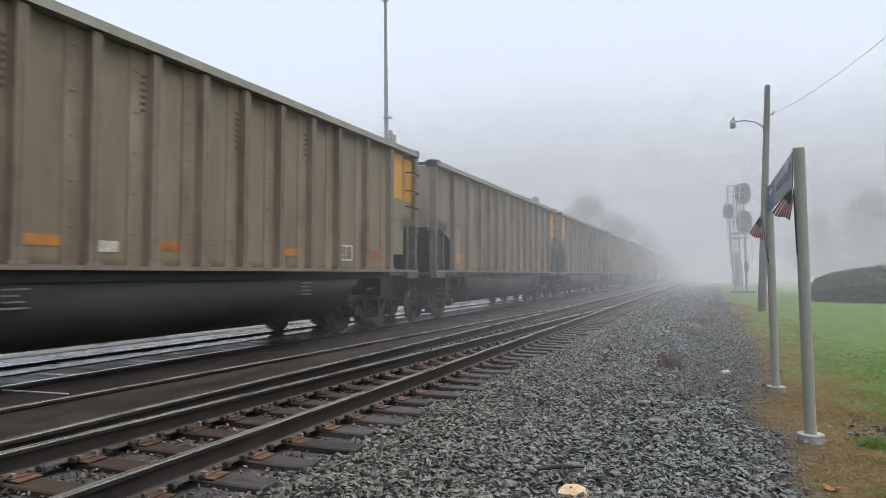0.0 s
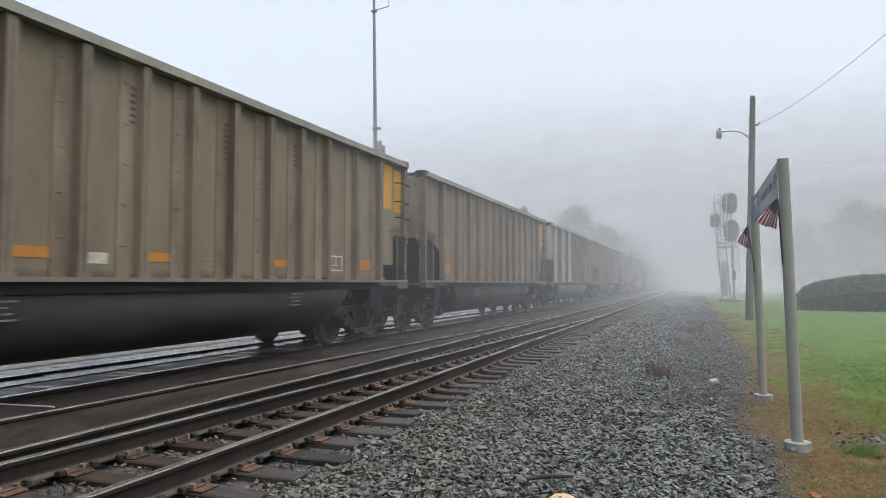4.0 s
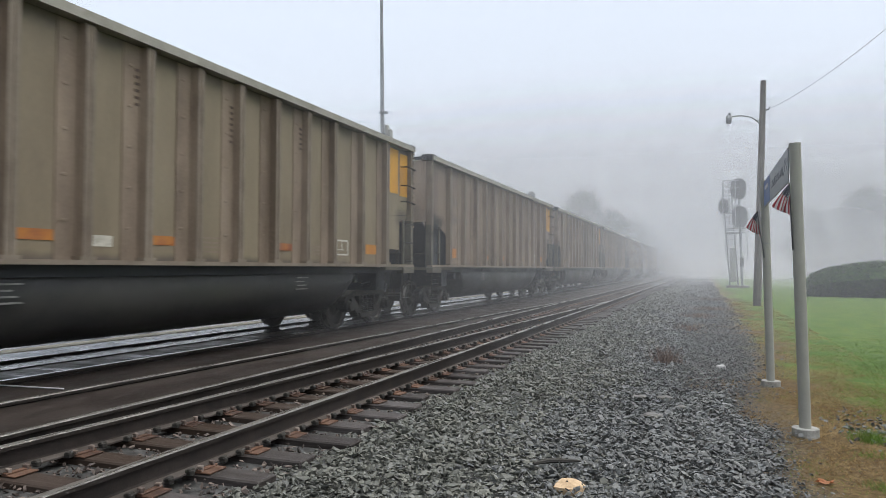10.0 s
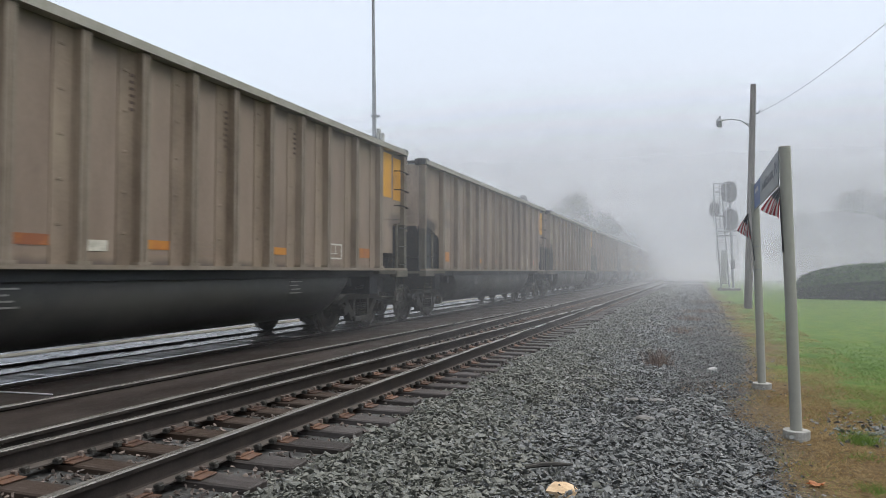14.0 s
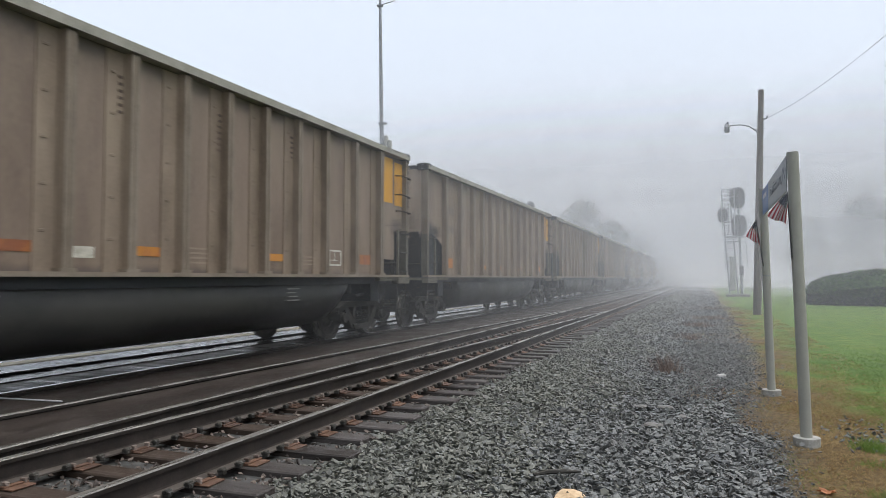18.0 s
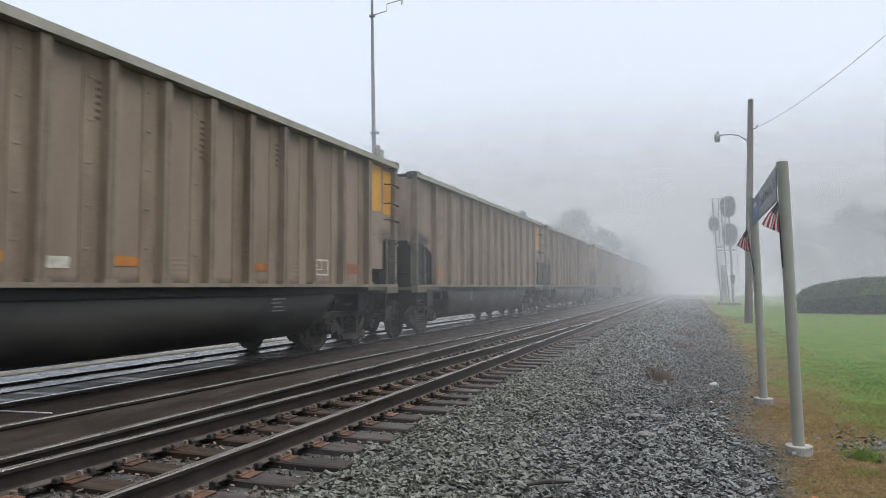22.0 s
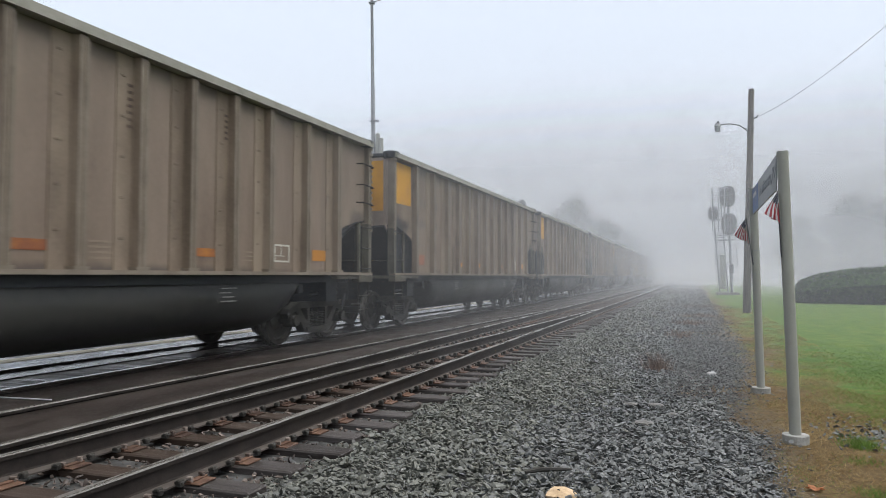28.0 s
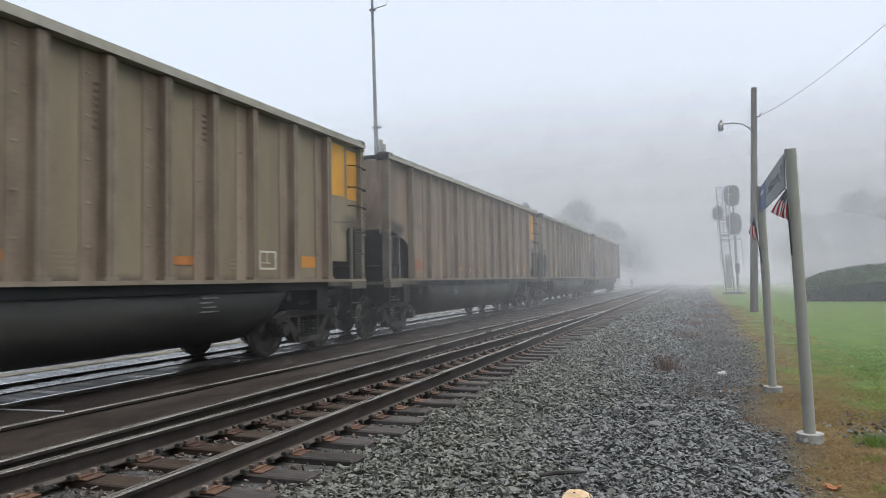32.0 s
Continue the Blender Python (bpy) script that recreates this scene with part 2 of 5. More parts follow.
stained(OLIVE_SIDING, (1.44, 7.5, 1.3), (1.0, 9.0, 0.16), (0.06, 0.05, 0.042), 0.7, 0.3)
PATCH = material("reflective_orange", [(0.22, 0.075, 0.03), (0.36, 0.135, 0.028), (0.44, 0.185, 0.026)], 3, 7, (0.4, 0.6), 0, 0.05, 50, piece=0.5)
FADED = material("faded_stencil", [(0.09, 0.08625, 0.075), (0.18, 0.1762, 0.1613), (0.27, 0.2662, 0.2513)], 14, 6, (0.5, 0.7), 0, 0.05, 50)
FADED_SPRAY = material("faded_white_spray", [(0.16, 0.16, 0.155), (0.3, 0.3, 0.29), (0.42, 0.42, 0.41)], 6, 6, (0.6, 0.8), 0, 0.05, 50)
WHITE = material("white_stencil", [(0.34, 0.3182, 0.257), (0.51, 0.4814, 0.3998), (0.595, 0.563, 0.4712)], 8, 6, (0.5, 0.7), 0, 0.05, 50)
SOFT_INK = material("worn_dark_stencil", [(0.1, 0.078, 0.062), (0.15, 0.12, 0.096), (0.2, 0.162, 0.13)], 8, 6, (0.5, 0.7), 0, 0.05, 50)
SOOT = material("brown_stain", [(0.06, 0.04, 0.03), (0.1, 0.07, 0.055), (0.14, 0.1, 0.075)], 2, 7, (0.6, 0.8), 0, 0.1, 50)
OLIVE = material("grimy_olive_steel", [(0.06, 0.055, 0.042), (0.1, 0.09, 0.07), (0.14, 0.128, 0.1)], 3, 6, (0.6, 0.85), 0, 0.2, 50, piece=0.2)
POST = material("grey_painted_post", [(0.2641, 0.2614, 0.2291), (0.2934, 0.2897, 0.2524), (0.3227, 0.3198, 0.2805)], 3, 6, (0.75, 0.9), 0.0, 0.05, 70)
CONCRETE = material("pale_concrete", [(0.176, 0.1705, 0.1485), (0.297, 0.2915, 0.264), (0.396, 0.3905, 0.363)], 6, 7, (0.7, 0.9), 0, 0.4, 80)
POLE = material("weathered_pole", [(0.063, 0.0495, 0.0405), (0.108, 0.09, 0.0765), (0.153, 0.1305, 0.1125)], 4, 7, (0.7, 0.9), 0, 0.4, 60, stretch=(6, 6, 0.5))
GALV = material("galvanised_steel", [(0.18, 0.186, 0.192), (0.24, 0.246, 0.252), (0.288, 0.294, 0.3)], 4, 6, (0.4, 0.6), 0.5, 0.1, 60)
SIGNAL = material("signal_black", [(0.02, 0.02, 0.022), (0.04, 0.04, 0.042), (0.06, 0.06, 0.06)], 4, 5, (0.5, 0.7), 0, 0.1, 60)
HEDGE = material("hedge_leaf", [(0.009, 0.02438, 0.0057), (0.021, 0.04875, 0.0114), (0.04125, 0.0825, 0.01995)], 6, 5, (0.5, 0.8), 0, 0.2, 40, island=0.5)
BLADE = material("grass_blade", [(0.0756, 0.1404, 0.02376), (0.1134, 0.1998, 0.03672), (0.162, 0.2484, 0.05616)], 0.5, 5, (0.6, 0.8), 0, 0, 30, island=0.16)
DRY = material("dry_grass_blade", [(0.131, 0.07982, 0.03434), (0.2516, 0.1688, 0.07513), (0.3878, 0.2916, 0.1448)], 0.7, 5, (0.6, 0.8), 0, 0, 30, island=0.6)
LEAF = material("tree_leaf", [(0.03, 0.045, 0.02), (0.055, 0.075, 0.035), (0.09, 0.11, 0.05)], 1, 5, (0.5, 0.8), 0, 0.1, 30, island=0.6)
BARK = material("tree_bark", [(0.05, 0.04, 0.032), (0.09, 0.075, 0.06), (0.13, 0.11, 0.09)], 5, 7, (0.8, 0.95), 0, 0.6, 30)
WET = material("wet_asphalt", [(0.03, 0.031, 0.033), (0.05, 0.051, 0.053), (0.075, 0.076, 0.078)], 0.6, 8, (0.03, 0.25), 0, 0.05, 80, stops=[0.4, 0.5, 0.62])

stained(WOODEN, (-4.25, 0, -0.2), (1.05, 9, 9), (0.036, 0.0215, 0.013), 0.8, 0.15)
for m, share in ((BLADE, 0.45), (DRY, 0.4), (LEAF, 0.35), (HEDGE, 0.2)):
    leafy(m, share)
for m, level in ((RUST, 0.3), (WOODEN, 0.3), (BALLAST, 0.55), (PATH_STONE, 0.6), (HEDGE, 0.08), (BLADE, 0.2), (DRY, 0.1)):
    m.node_tree.nodes["Principled BSDF"].inputs["Specular IOR Level"].default_value = level


# ---- mesh helpers ----
def part(name, bm, mat, parent=None, label="", smooth=False):
    me = bpy.data.meshes.new(name)
    bm.normal_update()
    bm.to_mesh(me)
    bm.free()
    for m in (mat if isinstance(mat, (list, tuple)) else [mat]):
        me.materials.append(m)
    if smooth:
        me.polygons.foreach_set("use_smooth", [len(p.vertices) < 5 for p in me.polygons])
        me.set_sharp_from_angle(angle=radians(50))
    ob = new(name, me)
    if parent:
        ob.parent = parent
    return tagged(ob, label)


def box(bm, x0, x1, y0, y1, z0, z1, bevel=0.0):
    v = [bm.verts.new((x, y, z)) for x in (x0, x1) for y in (y0, y1) for z in (z0, z1)]
    for q in ((0, 1, 3, 2), (4, 6, 7, 5), (0, 4, 5, 1), (2, 3, 7, 6), (0, 2, 6, 4), (1, 5, 7, 3)):
        bm.faces.new([v[i] for i in q])
    if bevel:
        es = list({e for w in v for e in w.link_edges})
        bmesh.ops.bevel(bm, geom=es, offset=bevel, segments=1, affect="EDGES", clamp_overlap=True)
    return bm


def boxes(*specs, bevel=0.0):
    bm = bmesh.new()
    for s in specs:
        box(bm, *s, bevel=bevel)
    return bm


def tube(bm, points, radius, seg=8, ends=True):
    """A round bar along the points; radius is a number or one for each point."""
    pts = [Vector(p) for p in points]
    rad = [radius] * len(pts) if isinstance(radius, (int, float)) else radius
    rings = []
    side = None
    for i, p in enumerate(pts):
        d = (pts[min(i + 1, len(pts) - 1)] - pts[max(i - 1, 0)]).normalized()
        if side is None or abs(side.dot(d)) > 0.95:
            side = d.orthogonal().normalized()
        side = (side - d * side.dot(d)).normalized()
        up = d.cross(side)
        rings.append([bm.verts.new(p + (side * math.cos(a) + up * math.sin(a)) * rad[i]) for a in (2 * math.pi * k / seg for k in range(seg))])
    for a, b in zip(rings, rings[1:]):
        for k in range(seg):
            bm.faces.new((a[k], a[(k + 1) % seg], b[(k + 1) % seg], b[k]))
    if ends:
        bm.faces.new(rings[0][::-1])
        bm.faces.new(rings[-1])
    return bm


def bar(points, radius, seg=8):
    return tube(bmesh.new(), points, radius, seg)


def extrude(bm, outline, axis, a, b):
    """A prism over a flat outline. axis x: outline in (y, z); y: in (x, z); z: in (x, y)."""
    def at(p, s):
        return {"x": (s, p[0], p[1]), "y": (p[0], s, p[1]), "z": (p[0], p[1], s)}[axis]
    lo = [bm.verts.new(at(p, a)) for p in outline]
    hi = [bm.verts.new(at(p, b)) for p in outline]
    n = len(outline)
    bm.faces.new(lo[::-1])
    bm.faces.new(hi)
    for i in range(n):
        bm.faces.new((lo[i], lo[(i + 1) % n], hi[(i + 1) % n], hi[i]))
    bmesh.ops.recalc_face_normals(bm, faces=bm.faces[:])
    return bm


def prism(outline, axis, a, b):
    return extrude(bmesh.new(), outline, axis, a, b)


def thing(name, label, category, m=None, group="", kind=""):
    ob = tagged(new(name), label, category, group, kind)
    ob.matrix_basis = m or Matrix()
    return ob


def mesh_from(name, verts, faces, mat, smooth=False):
    me = bpy.data.meshes.new(name)
    me.from_pydata(verts, [], faces)
    me.materials.append(mat)
    if smooth:
        me.polygons.foreach_set("use_smooth", [True] * len(me.polygons))
    return me


# ---- plan ----
NEAR_RAIL, GAUGE = -3.495, 1.505          # the siding's rail beside the camera
TRAIN_RAIL = -7.324                       # near rail of the train's track
TRAIN_MID = TRAIN_RAIL - GAUGE / 2
SWITCH_Y, SPREAD = 27.5, 21.0             # the crossover leaves the siding here, one in 21
END_Y = 420.0


def ground_z(x, y):
    """Height of the ground: the flat track bed, its shoulder, the verge and the lot behind the train."""
    if x < -10.6:
        z = -0.32
    elif x < -2.6:
        z = -0.245
    else:
        k = min(1.0, (x + 2.6) / 1.6)
        z = -0.245 - 0.06 * k * k * (3 - 2 * k)
    return z


# ---- ground ----
def build_ground():
    xs = [-600, -300, -120, -60, -30, -18, -12, -10.7, -10.6, -9] + [-8 + 0.25 * i for i in range(64)] + [8.5, 10, 14, 20, 40, 90, 300, 600]
    ys = [-300, -100, -30, -10, -4] + [-2 + 0.5 * i for i in range(64)] + [31, 34, 38, 44, 52, 64, 80, 110, 160, 250, 420, 900, 2400]
    verts = []
    for y in ys:
        for x in xs:
            z = ground_z(x, y) - 0.012
            if x > -1.5:
                z += 0.02 * noise.noise(Vector((x * 1.3, y * 1.3, 0))) + 0.012 * noise.noise(Vector((x * 5, y * 5, 3)))
            verts.append((x, y, z))
    w = len(xs)
    faces = [(j * w + i, j * w + i + 1, (j + 1) * w + i + 1, (j + 1) * w + i) for j in range(len(ys) - 1) for i in range(w - 1)]
    m = bpy.data.materials.new("verge_soil_and_grass")
    m.use_nodes = True
    n, l = m.node_tree.nodes, m.node_tree.links
    b = n["Principled BSDF"]
    b.inputs["Roughness"].default_value = 0.9
    b.inputs["Specular IOR Level"].default_value = 0.1
    pos = n.new("ShaderNodeTexCoord")
    sep = n.new("ShaderNodeSeparateXYZ")
    l.new(pos.outputs["Object"], sep.inputs[0])

    def tex(scale, detail):
        t = n.new("ShaderNodeTexNoise")
        t.inputs["Scale"].default_value, t.inputs["Detail"].default_value = scale, detail
        l.new(pos.outputs["Object"], t.inputs["Vector"])
        return t
    def ramp(src, stops):
        r = n.new("ShaderNodeValToRGB")
        e = r.color_ramp.elements
        while len(e) < len(stops):
            e.new(0.5)
        for k, (s, c) in zip(e, stops):
            k.position, k.color = s, (*c, 1)
        l.new(src, r.inputs["Fac"])
        return r.outputs["Color"]
    wide, fine = tex(0.9, 8), tex(24, 6)
    grit = ramp(fine.outputs["Fac"], [(0.35, (0.04, 0.038, 0.035)), (0.5, (0.068, 0.064, 0.059)), (0.68, (0.12, 0.113, 0.104))])
    dry = ramp(fine.outputs["Fac"], [(0.3, (0.045, 0.03, 0.016)), (0.5, (0.1, 0.069, 0.033)), (0.7, (0.165, 0.12, 0.058))])
    green = ramp(fine.outputs["Fac"], [(0.3, (0.041, 0.066, 0.013)), (0.5, (0.076, 0.128, 0.026)), (0.7, (0.116, 0.178, 0.045))])
    patchy = tex(2.2, 5)
    tint = ramp(patchy.outputs["Fac"], [(0.36, (0.82, 0.86, 0.9)), (0.5, (1.0, 1.0, 1.0)), (0.64, (1.28, 1.08, 1.05))])
    dyed = n.new("ShaderNodeMix")
    dyed.data_type, dyed.blend_type = "RGBA", "MULTIPLY"
    dyed.inputs["Factor"].default_value = 1.0
    l.new(green, dyed.inputs["A"])
    l.new(tint, dyed.inputs["B"])
    green = dyed.outputs["Result"]
    # edge of the gravel, then of the dry verge, wandering with the broad noise
    def edge(at, width, sway, across=None):
        k = n.new("ShaderNodeMath")
        k.operation = "MULTIPLY_ADD"
        k.inputs[1].default_value = sway
        l.new(wide.outputs["Fac"], k.inputs[0])
        l.new(across or sep.outputs["X"], k.inputs[2])
        r = n.new("ShaderNodeMapRange")
        r.inputs["From Min"].default_value, r.inputs["From Max"].default_value = at + sway / 2 - width, at + sway / 2 + width
        l.new(k.outputs[0], r.inputs["Value"])
        return r.outputs["Result"]
    def blend(fac, a, c):
        k = n.new("ShaderNodeMix")
        k.data_type = "RGBA"
        l.new(fac, k.inputs["Factor"])
        l.new(a, k.inputs["A"])
        l.new(c, k.inputs["B"])
        return k.outputs["Result"]
    col = blend(edge(0.72, 0.22, 1.2), grit, dry)
    # the lawn comes closer to the gravel farther along
    along, slant = n.new("ShaderNodeMath"), n.new("ShaderNodeMath")
    along.operation, slant.operation = "MINIMUM", "MULTIPLY_ADD"
    along.inputs[1].default_value, slant.inputs[1].default_value = 14.0, 0.13
    l.new(sep.outputs["Y"], along.inputs[0])
    l.new(along.outputs[0], slant.inputs[0])
    l.new(sep.outputs["X"], slant.inputs[2])
    col = blend(edge(3.15, 0.45, 3.2, slant.outputs[0]), col, green)
    l.new(col, b.inputs["Base Color"])
    bp = n.new("ShaderNodeBump")
    bp.inputs["Strength"].default_value, bp.inputs["Distance"].default_value = 0.35, 0.02
    l.new(fine.outputs["Fac"], bp.inputs["Height"])
    l.new(bp.outputs["Normal"], b.inputs["Normal"])
    ground = new("ground", mesh_from("ground", verts, faces, m, True))
    tagged(ground, "verge of damp soil, dry brown grass and green lawn", "ground", kind="structure")


build_ground()


def build_bed():
    xs = [-10.6, -9.6] + [-9 + 0.3 * i for i in range(30)]
    ys = [-8 + 0.6 * i for i in range(80)] + [42, 48, 56, 70, 90, 120, 180, 260, END_Y]
    verts = [(x, y, ground_z(x, y) - 0.004 + 0.014 * noise.noise(Vector((x * 3, y * 3, 1)))) for y in ys for x in xs]
    w = len(xs)
    faces = [(j * w + i, j * w + i + 1, (j + 1) * w + i + 1, (j + 1) * w + i) for j in range(len(ys) - 1) for i in range(w - 1)]
    ob = new("ballast_bed", mesh_from("ballast_bed", verts, faces, BED, True))
    tagged(ob, "dark grey crushed stone bed under the tracks", "ballast", kind="structure")


build_bed()


# ---- fog ----
def fog_material(share, top, lawn):
    """Fine droplets: they scatter the light of the whole sky, and thin out upwards."""
    m = bpy.data.materials.new("drifting_fog")
    m.use_nodes = True
    n, l = m.node_tree.nodes, m.node_tree.links
    n.remove(n["Principled BSDF"])
    clear = n.new("ShaderNodeBsdfTransparent")
    front, back = n.new("ShaderNodeBsdfDiffuse"), n.new("ShaderNodeBsdfTranslucent")
    for s, up in ((front, 1), (back, -1)):
        s.inputs["Color"].default_value = (0.96, 0.98, 1.0, 1)
        axis = n.new("ShaderNodeCombineXYZ")
        axis.inputs["Z"].default_value = up
        l.new(axis.outputs[0], s.inputs["Normal"])
    both, out = n.new("ShaderNodeMixShader"), n.new("ShaderNodeMixShader")
    l.new(front.outputs[0], both.inputs[1])
    l.new(back.outputs[0], both.inputs[2])
    tc, cloud, amount = n.new("ShaderNodeTexCoord"), n.new("ShaderNodeTexNoise"), n.new("ShaderNodeMapRange")
    cloud.inputs["Scale"].default_value, cloud.inputs["Detail"].default_value = 0.06, 3
    amount.inputs["From Min"].default_value, amount.inputs["From Max"].default_value = 0.3, 0.7
    amount.inputs["To Min"].default_value, amount.inputs["To Max"].default_value = share * 0.88, share * 1.12
    l.new(tc.outputs["Object"], cloud.inputs["Vector"])
    l.new(cloud.outputs["Fac"], amount.inputs["Value"])
    sep, thin, mul = n.new("ShaderNodeSeparateXYZ"), n.new("ShaderNodeMapRange"), n.new("ShaderNodeMath")
    l.new(tc.outputs["Object"], sep.inputs[0])
    l.new(sep.outputs["Z"], thin.inputs["Value"])
    thin.interpolation_type = "SMOOTHSTEP"
    thin.inputs["From Min"].default_value, thin.inputs["From Max"].default_value = FOG_FULL, top
    thin.inputs["To Min"].default_value, thin.inputs["To Max"].default_value = 1, 0
    mul.operation = "MULTIPLY"
    l.new(amount.outputs["Result"], mul.inputs[0])
    l.new(thin.outputs["Result"], mul.inputs[1])
    # the bank lies thicker over the tracks than over the lawn
    side, last = n.new("ShaderNodeMapRange"), n.new("ShaderNodeMath")
    side.interpolation_type = "SMOOTHSTEP"
    side.inputs["From Min"].default_value, side.inputs["From Max"].default_value = -4, 7
    side.inputs["To Min"].default_value, side.inputs["To Max"].default_value = 1, lawn
    l.new(sep.outputs["X"], side.inputs["Value"])
    last.operation = "MULTIPLY"
    l.new(mul.outputs[0], last.inputs[0])
    l.new(side.outputs["Result"], last.inputs[1])
    # and it has lifted a little off the ground
    lift, low = n.new("ShaderNodeMapRange"), n.new("ShaderNodeMath")
    lift.interpolation_type = "SMOOTHSTEP"
    lift.inputs["From Min"].default_value, lift.inputs["From Max"].default_value = -0.5, 3.0
    lift.inputs["To Min"].default_value, lift.inputs["To Max"].default_value = 0.72, 1
    l.new(sep.outputs["Z"], lift.inputs["Value"])
    low.operation = "MULTIPLY"
    l.new(last.outputs[0], low.inputs[0])
    l.new(lift.outputs["Result"], low.inputs[1])
    l.new(low.outputs[0], out.inputs[0])
    l.new(clear.outputs[0], out.inputs[1])
    l.new(both.outputs[0], out.inputs[2])
    l.new(out.outputs[0], n["Material Output"].inputs["Surface"])
    return m


FOG_FULL, FOG_TOP = 2.0, 60.0


def build_fog():
    ys = [9.6, 11.4, 13.4, 15.6, 18.2, 21, 25, 29.5, 34.5, 40, 46.5, 54, 63, 74, 88, 106, 127, 152, 182, 220, 268, 330, 420, 560]
    for i, y in enumerate(ys):
        gap = y - (ys[i - 1] if i else 8.2)
        share = 1 - math.exp(-(0.029 if y > 106 else 0.0205 if y > 60 else 0.0155 if y > 36 else 0.0115 if y > 18 else 0.017) * gap)
        half = 60 + y * 0.9
        xs = [-half + half / 20 * k for k in range(41)]
        zs = [-1, 2, 6, 12, 22, 36, FOG_TOP, FOG_TOP + 0.5 * y]
        verts = [(x, y + min(2.2, 0.25 * gap) * noise.noise(Vector((x * 0.12, z * 0.08, i * 7.0))), z) for z in zs for x in xs]
        w = len(xs)
        faces = [(j * w + k, j * w + k + 1, (j + 1) * w + k + 1, (j + 1) * w + k) for j in range(len(zs) - 1) for k in range(w - 1)]
        ob = new("fog_bank", mesh_from("fog_bank", verts, faces, fog_material(share, min(FOG_TOP, 8 + (0.2 if y < 60 else 0.25) * y), 0.6 if y < 60 else 1.0), True))
        tagged(ob, "thin pale bank of morning fog", "fog", "fog banks", "stuff")


build_fog()


# ---- tracks ----
def rail_profile():
    return [(-0.07, -0.18), (0.07, -0.18), (0.07, -0.168), (0.018, -0.152), (0.009, -0.14), (0.009, -0.045), (0.036, -0.034), (0.037, -0.008), (0.028, 0), (-0.028, 0), (-0.037, -0.008), (-0.036, -0.034), (-0.009, -0.045), (-0.009, -0.14), (-0.018, -0.152), (-0.07, -0.168)]


def rail(path, label, head=None):
    """A rail along (x, y) stations: rusty web and foot, and a worn running surface."""
    prof = rail_profile()
    root = thing("rail", label, "rail", group="rails of the tracks")
    bm = bmesh.new()
    rings = [[bm.verts.new((x + px, y, pz)) for px, pz in prof] for x, y in path]
    n = len(prof)
    for a, b in zip(rings, rings[1:]):
        for k in range(n):
            if k not in (7, 8, 9):
                bm.faces.new((a[k], a[(k + 1) % n], b[(k + 1) % n], b[k])).material_index = 1 if k in (1, 2, 14, 15) else 0
    part("web", bm, [RUST, RAIL_FOOT], root)
    bm = bmesh.new()
    top = [(0.037, -0.008), (0.028, 0), (-0.028, 0), (-0.037, -0.008)]
    rings = [[bm.verts.new((x + px, y, pz)) for px, pz in top] for x, y in path]
    for a, b in zip(rings, rings[1:]):
        for k in range(3):
            bm.faces.new((a[k], a[k + 1], b[k + 1], b[k]))
    part("head", bm, head or HEAD, root, "worn grey running surface")
    return root


STATIONS = [-12, -6, -3] + [1.5 * i for i in range(28)] + [44, 50, 58, 70, 90, 120, 170, 250, END_Y]


def turn_out(y):
    return max(0.0, (SWITCH_Y - y) / SPREAD)


rail([(NEAR_RAIL, y) for y in STATIONS], "rusty brown steel rail with a worn head on timber ties")
rail([(NEAR_RAIL - GAUGE, y) for y in STATIONS], "rusty brown steel rail with a worn head on timber ties")
SW = [y for y in STATIONS if y < SWITCH_Y] + [SWITCH_Y]
rail([(NEAR_RAIL - 0.05 - turn_out(y), y) for y in SW], "rusty rail of the crossover, closing on the siding's rail")
rail([(NEAR_RAIL - GAUGE - 0.075 - turn_out(y), y) for y in SW], "rusty rail of the crossover between the two tracks")
rail([(TRAIN_RAIL, y) for y in STATIONS], "polished steel rail under the passing train", POLISHED)
rail([(TRAIN_RAIL - GAUGE, y) for y in STATIONS], "polished steel rail under the passing train", POLISHED)


SPIKE = material("pale_rusty_spike", [(0.07875, 0.05625, 0.045), (0.1462, 0.1125, 0.09225), (0.225, 0.1855, 0.1575)], 8, 5, (0.5, 0.8), 0.2, 0.3, 80, piece=0.5)


def place(name, mesh, parent, m, label=""):
    """One more piece on shared mesh data."""
    ob = new(name, mesh)
    ob.parent, ob.matrix_basis = parent, m
    return tagged(ob, label)


def mesh_of(bm, name, mat):
    me = bpy.data.meshes.new(name)
    bm.normal_update()
    bm.to_mesh(me)
    bm.free()
    me.materials.append(mat)
    return me


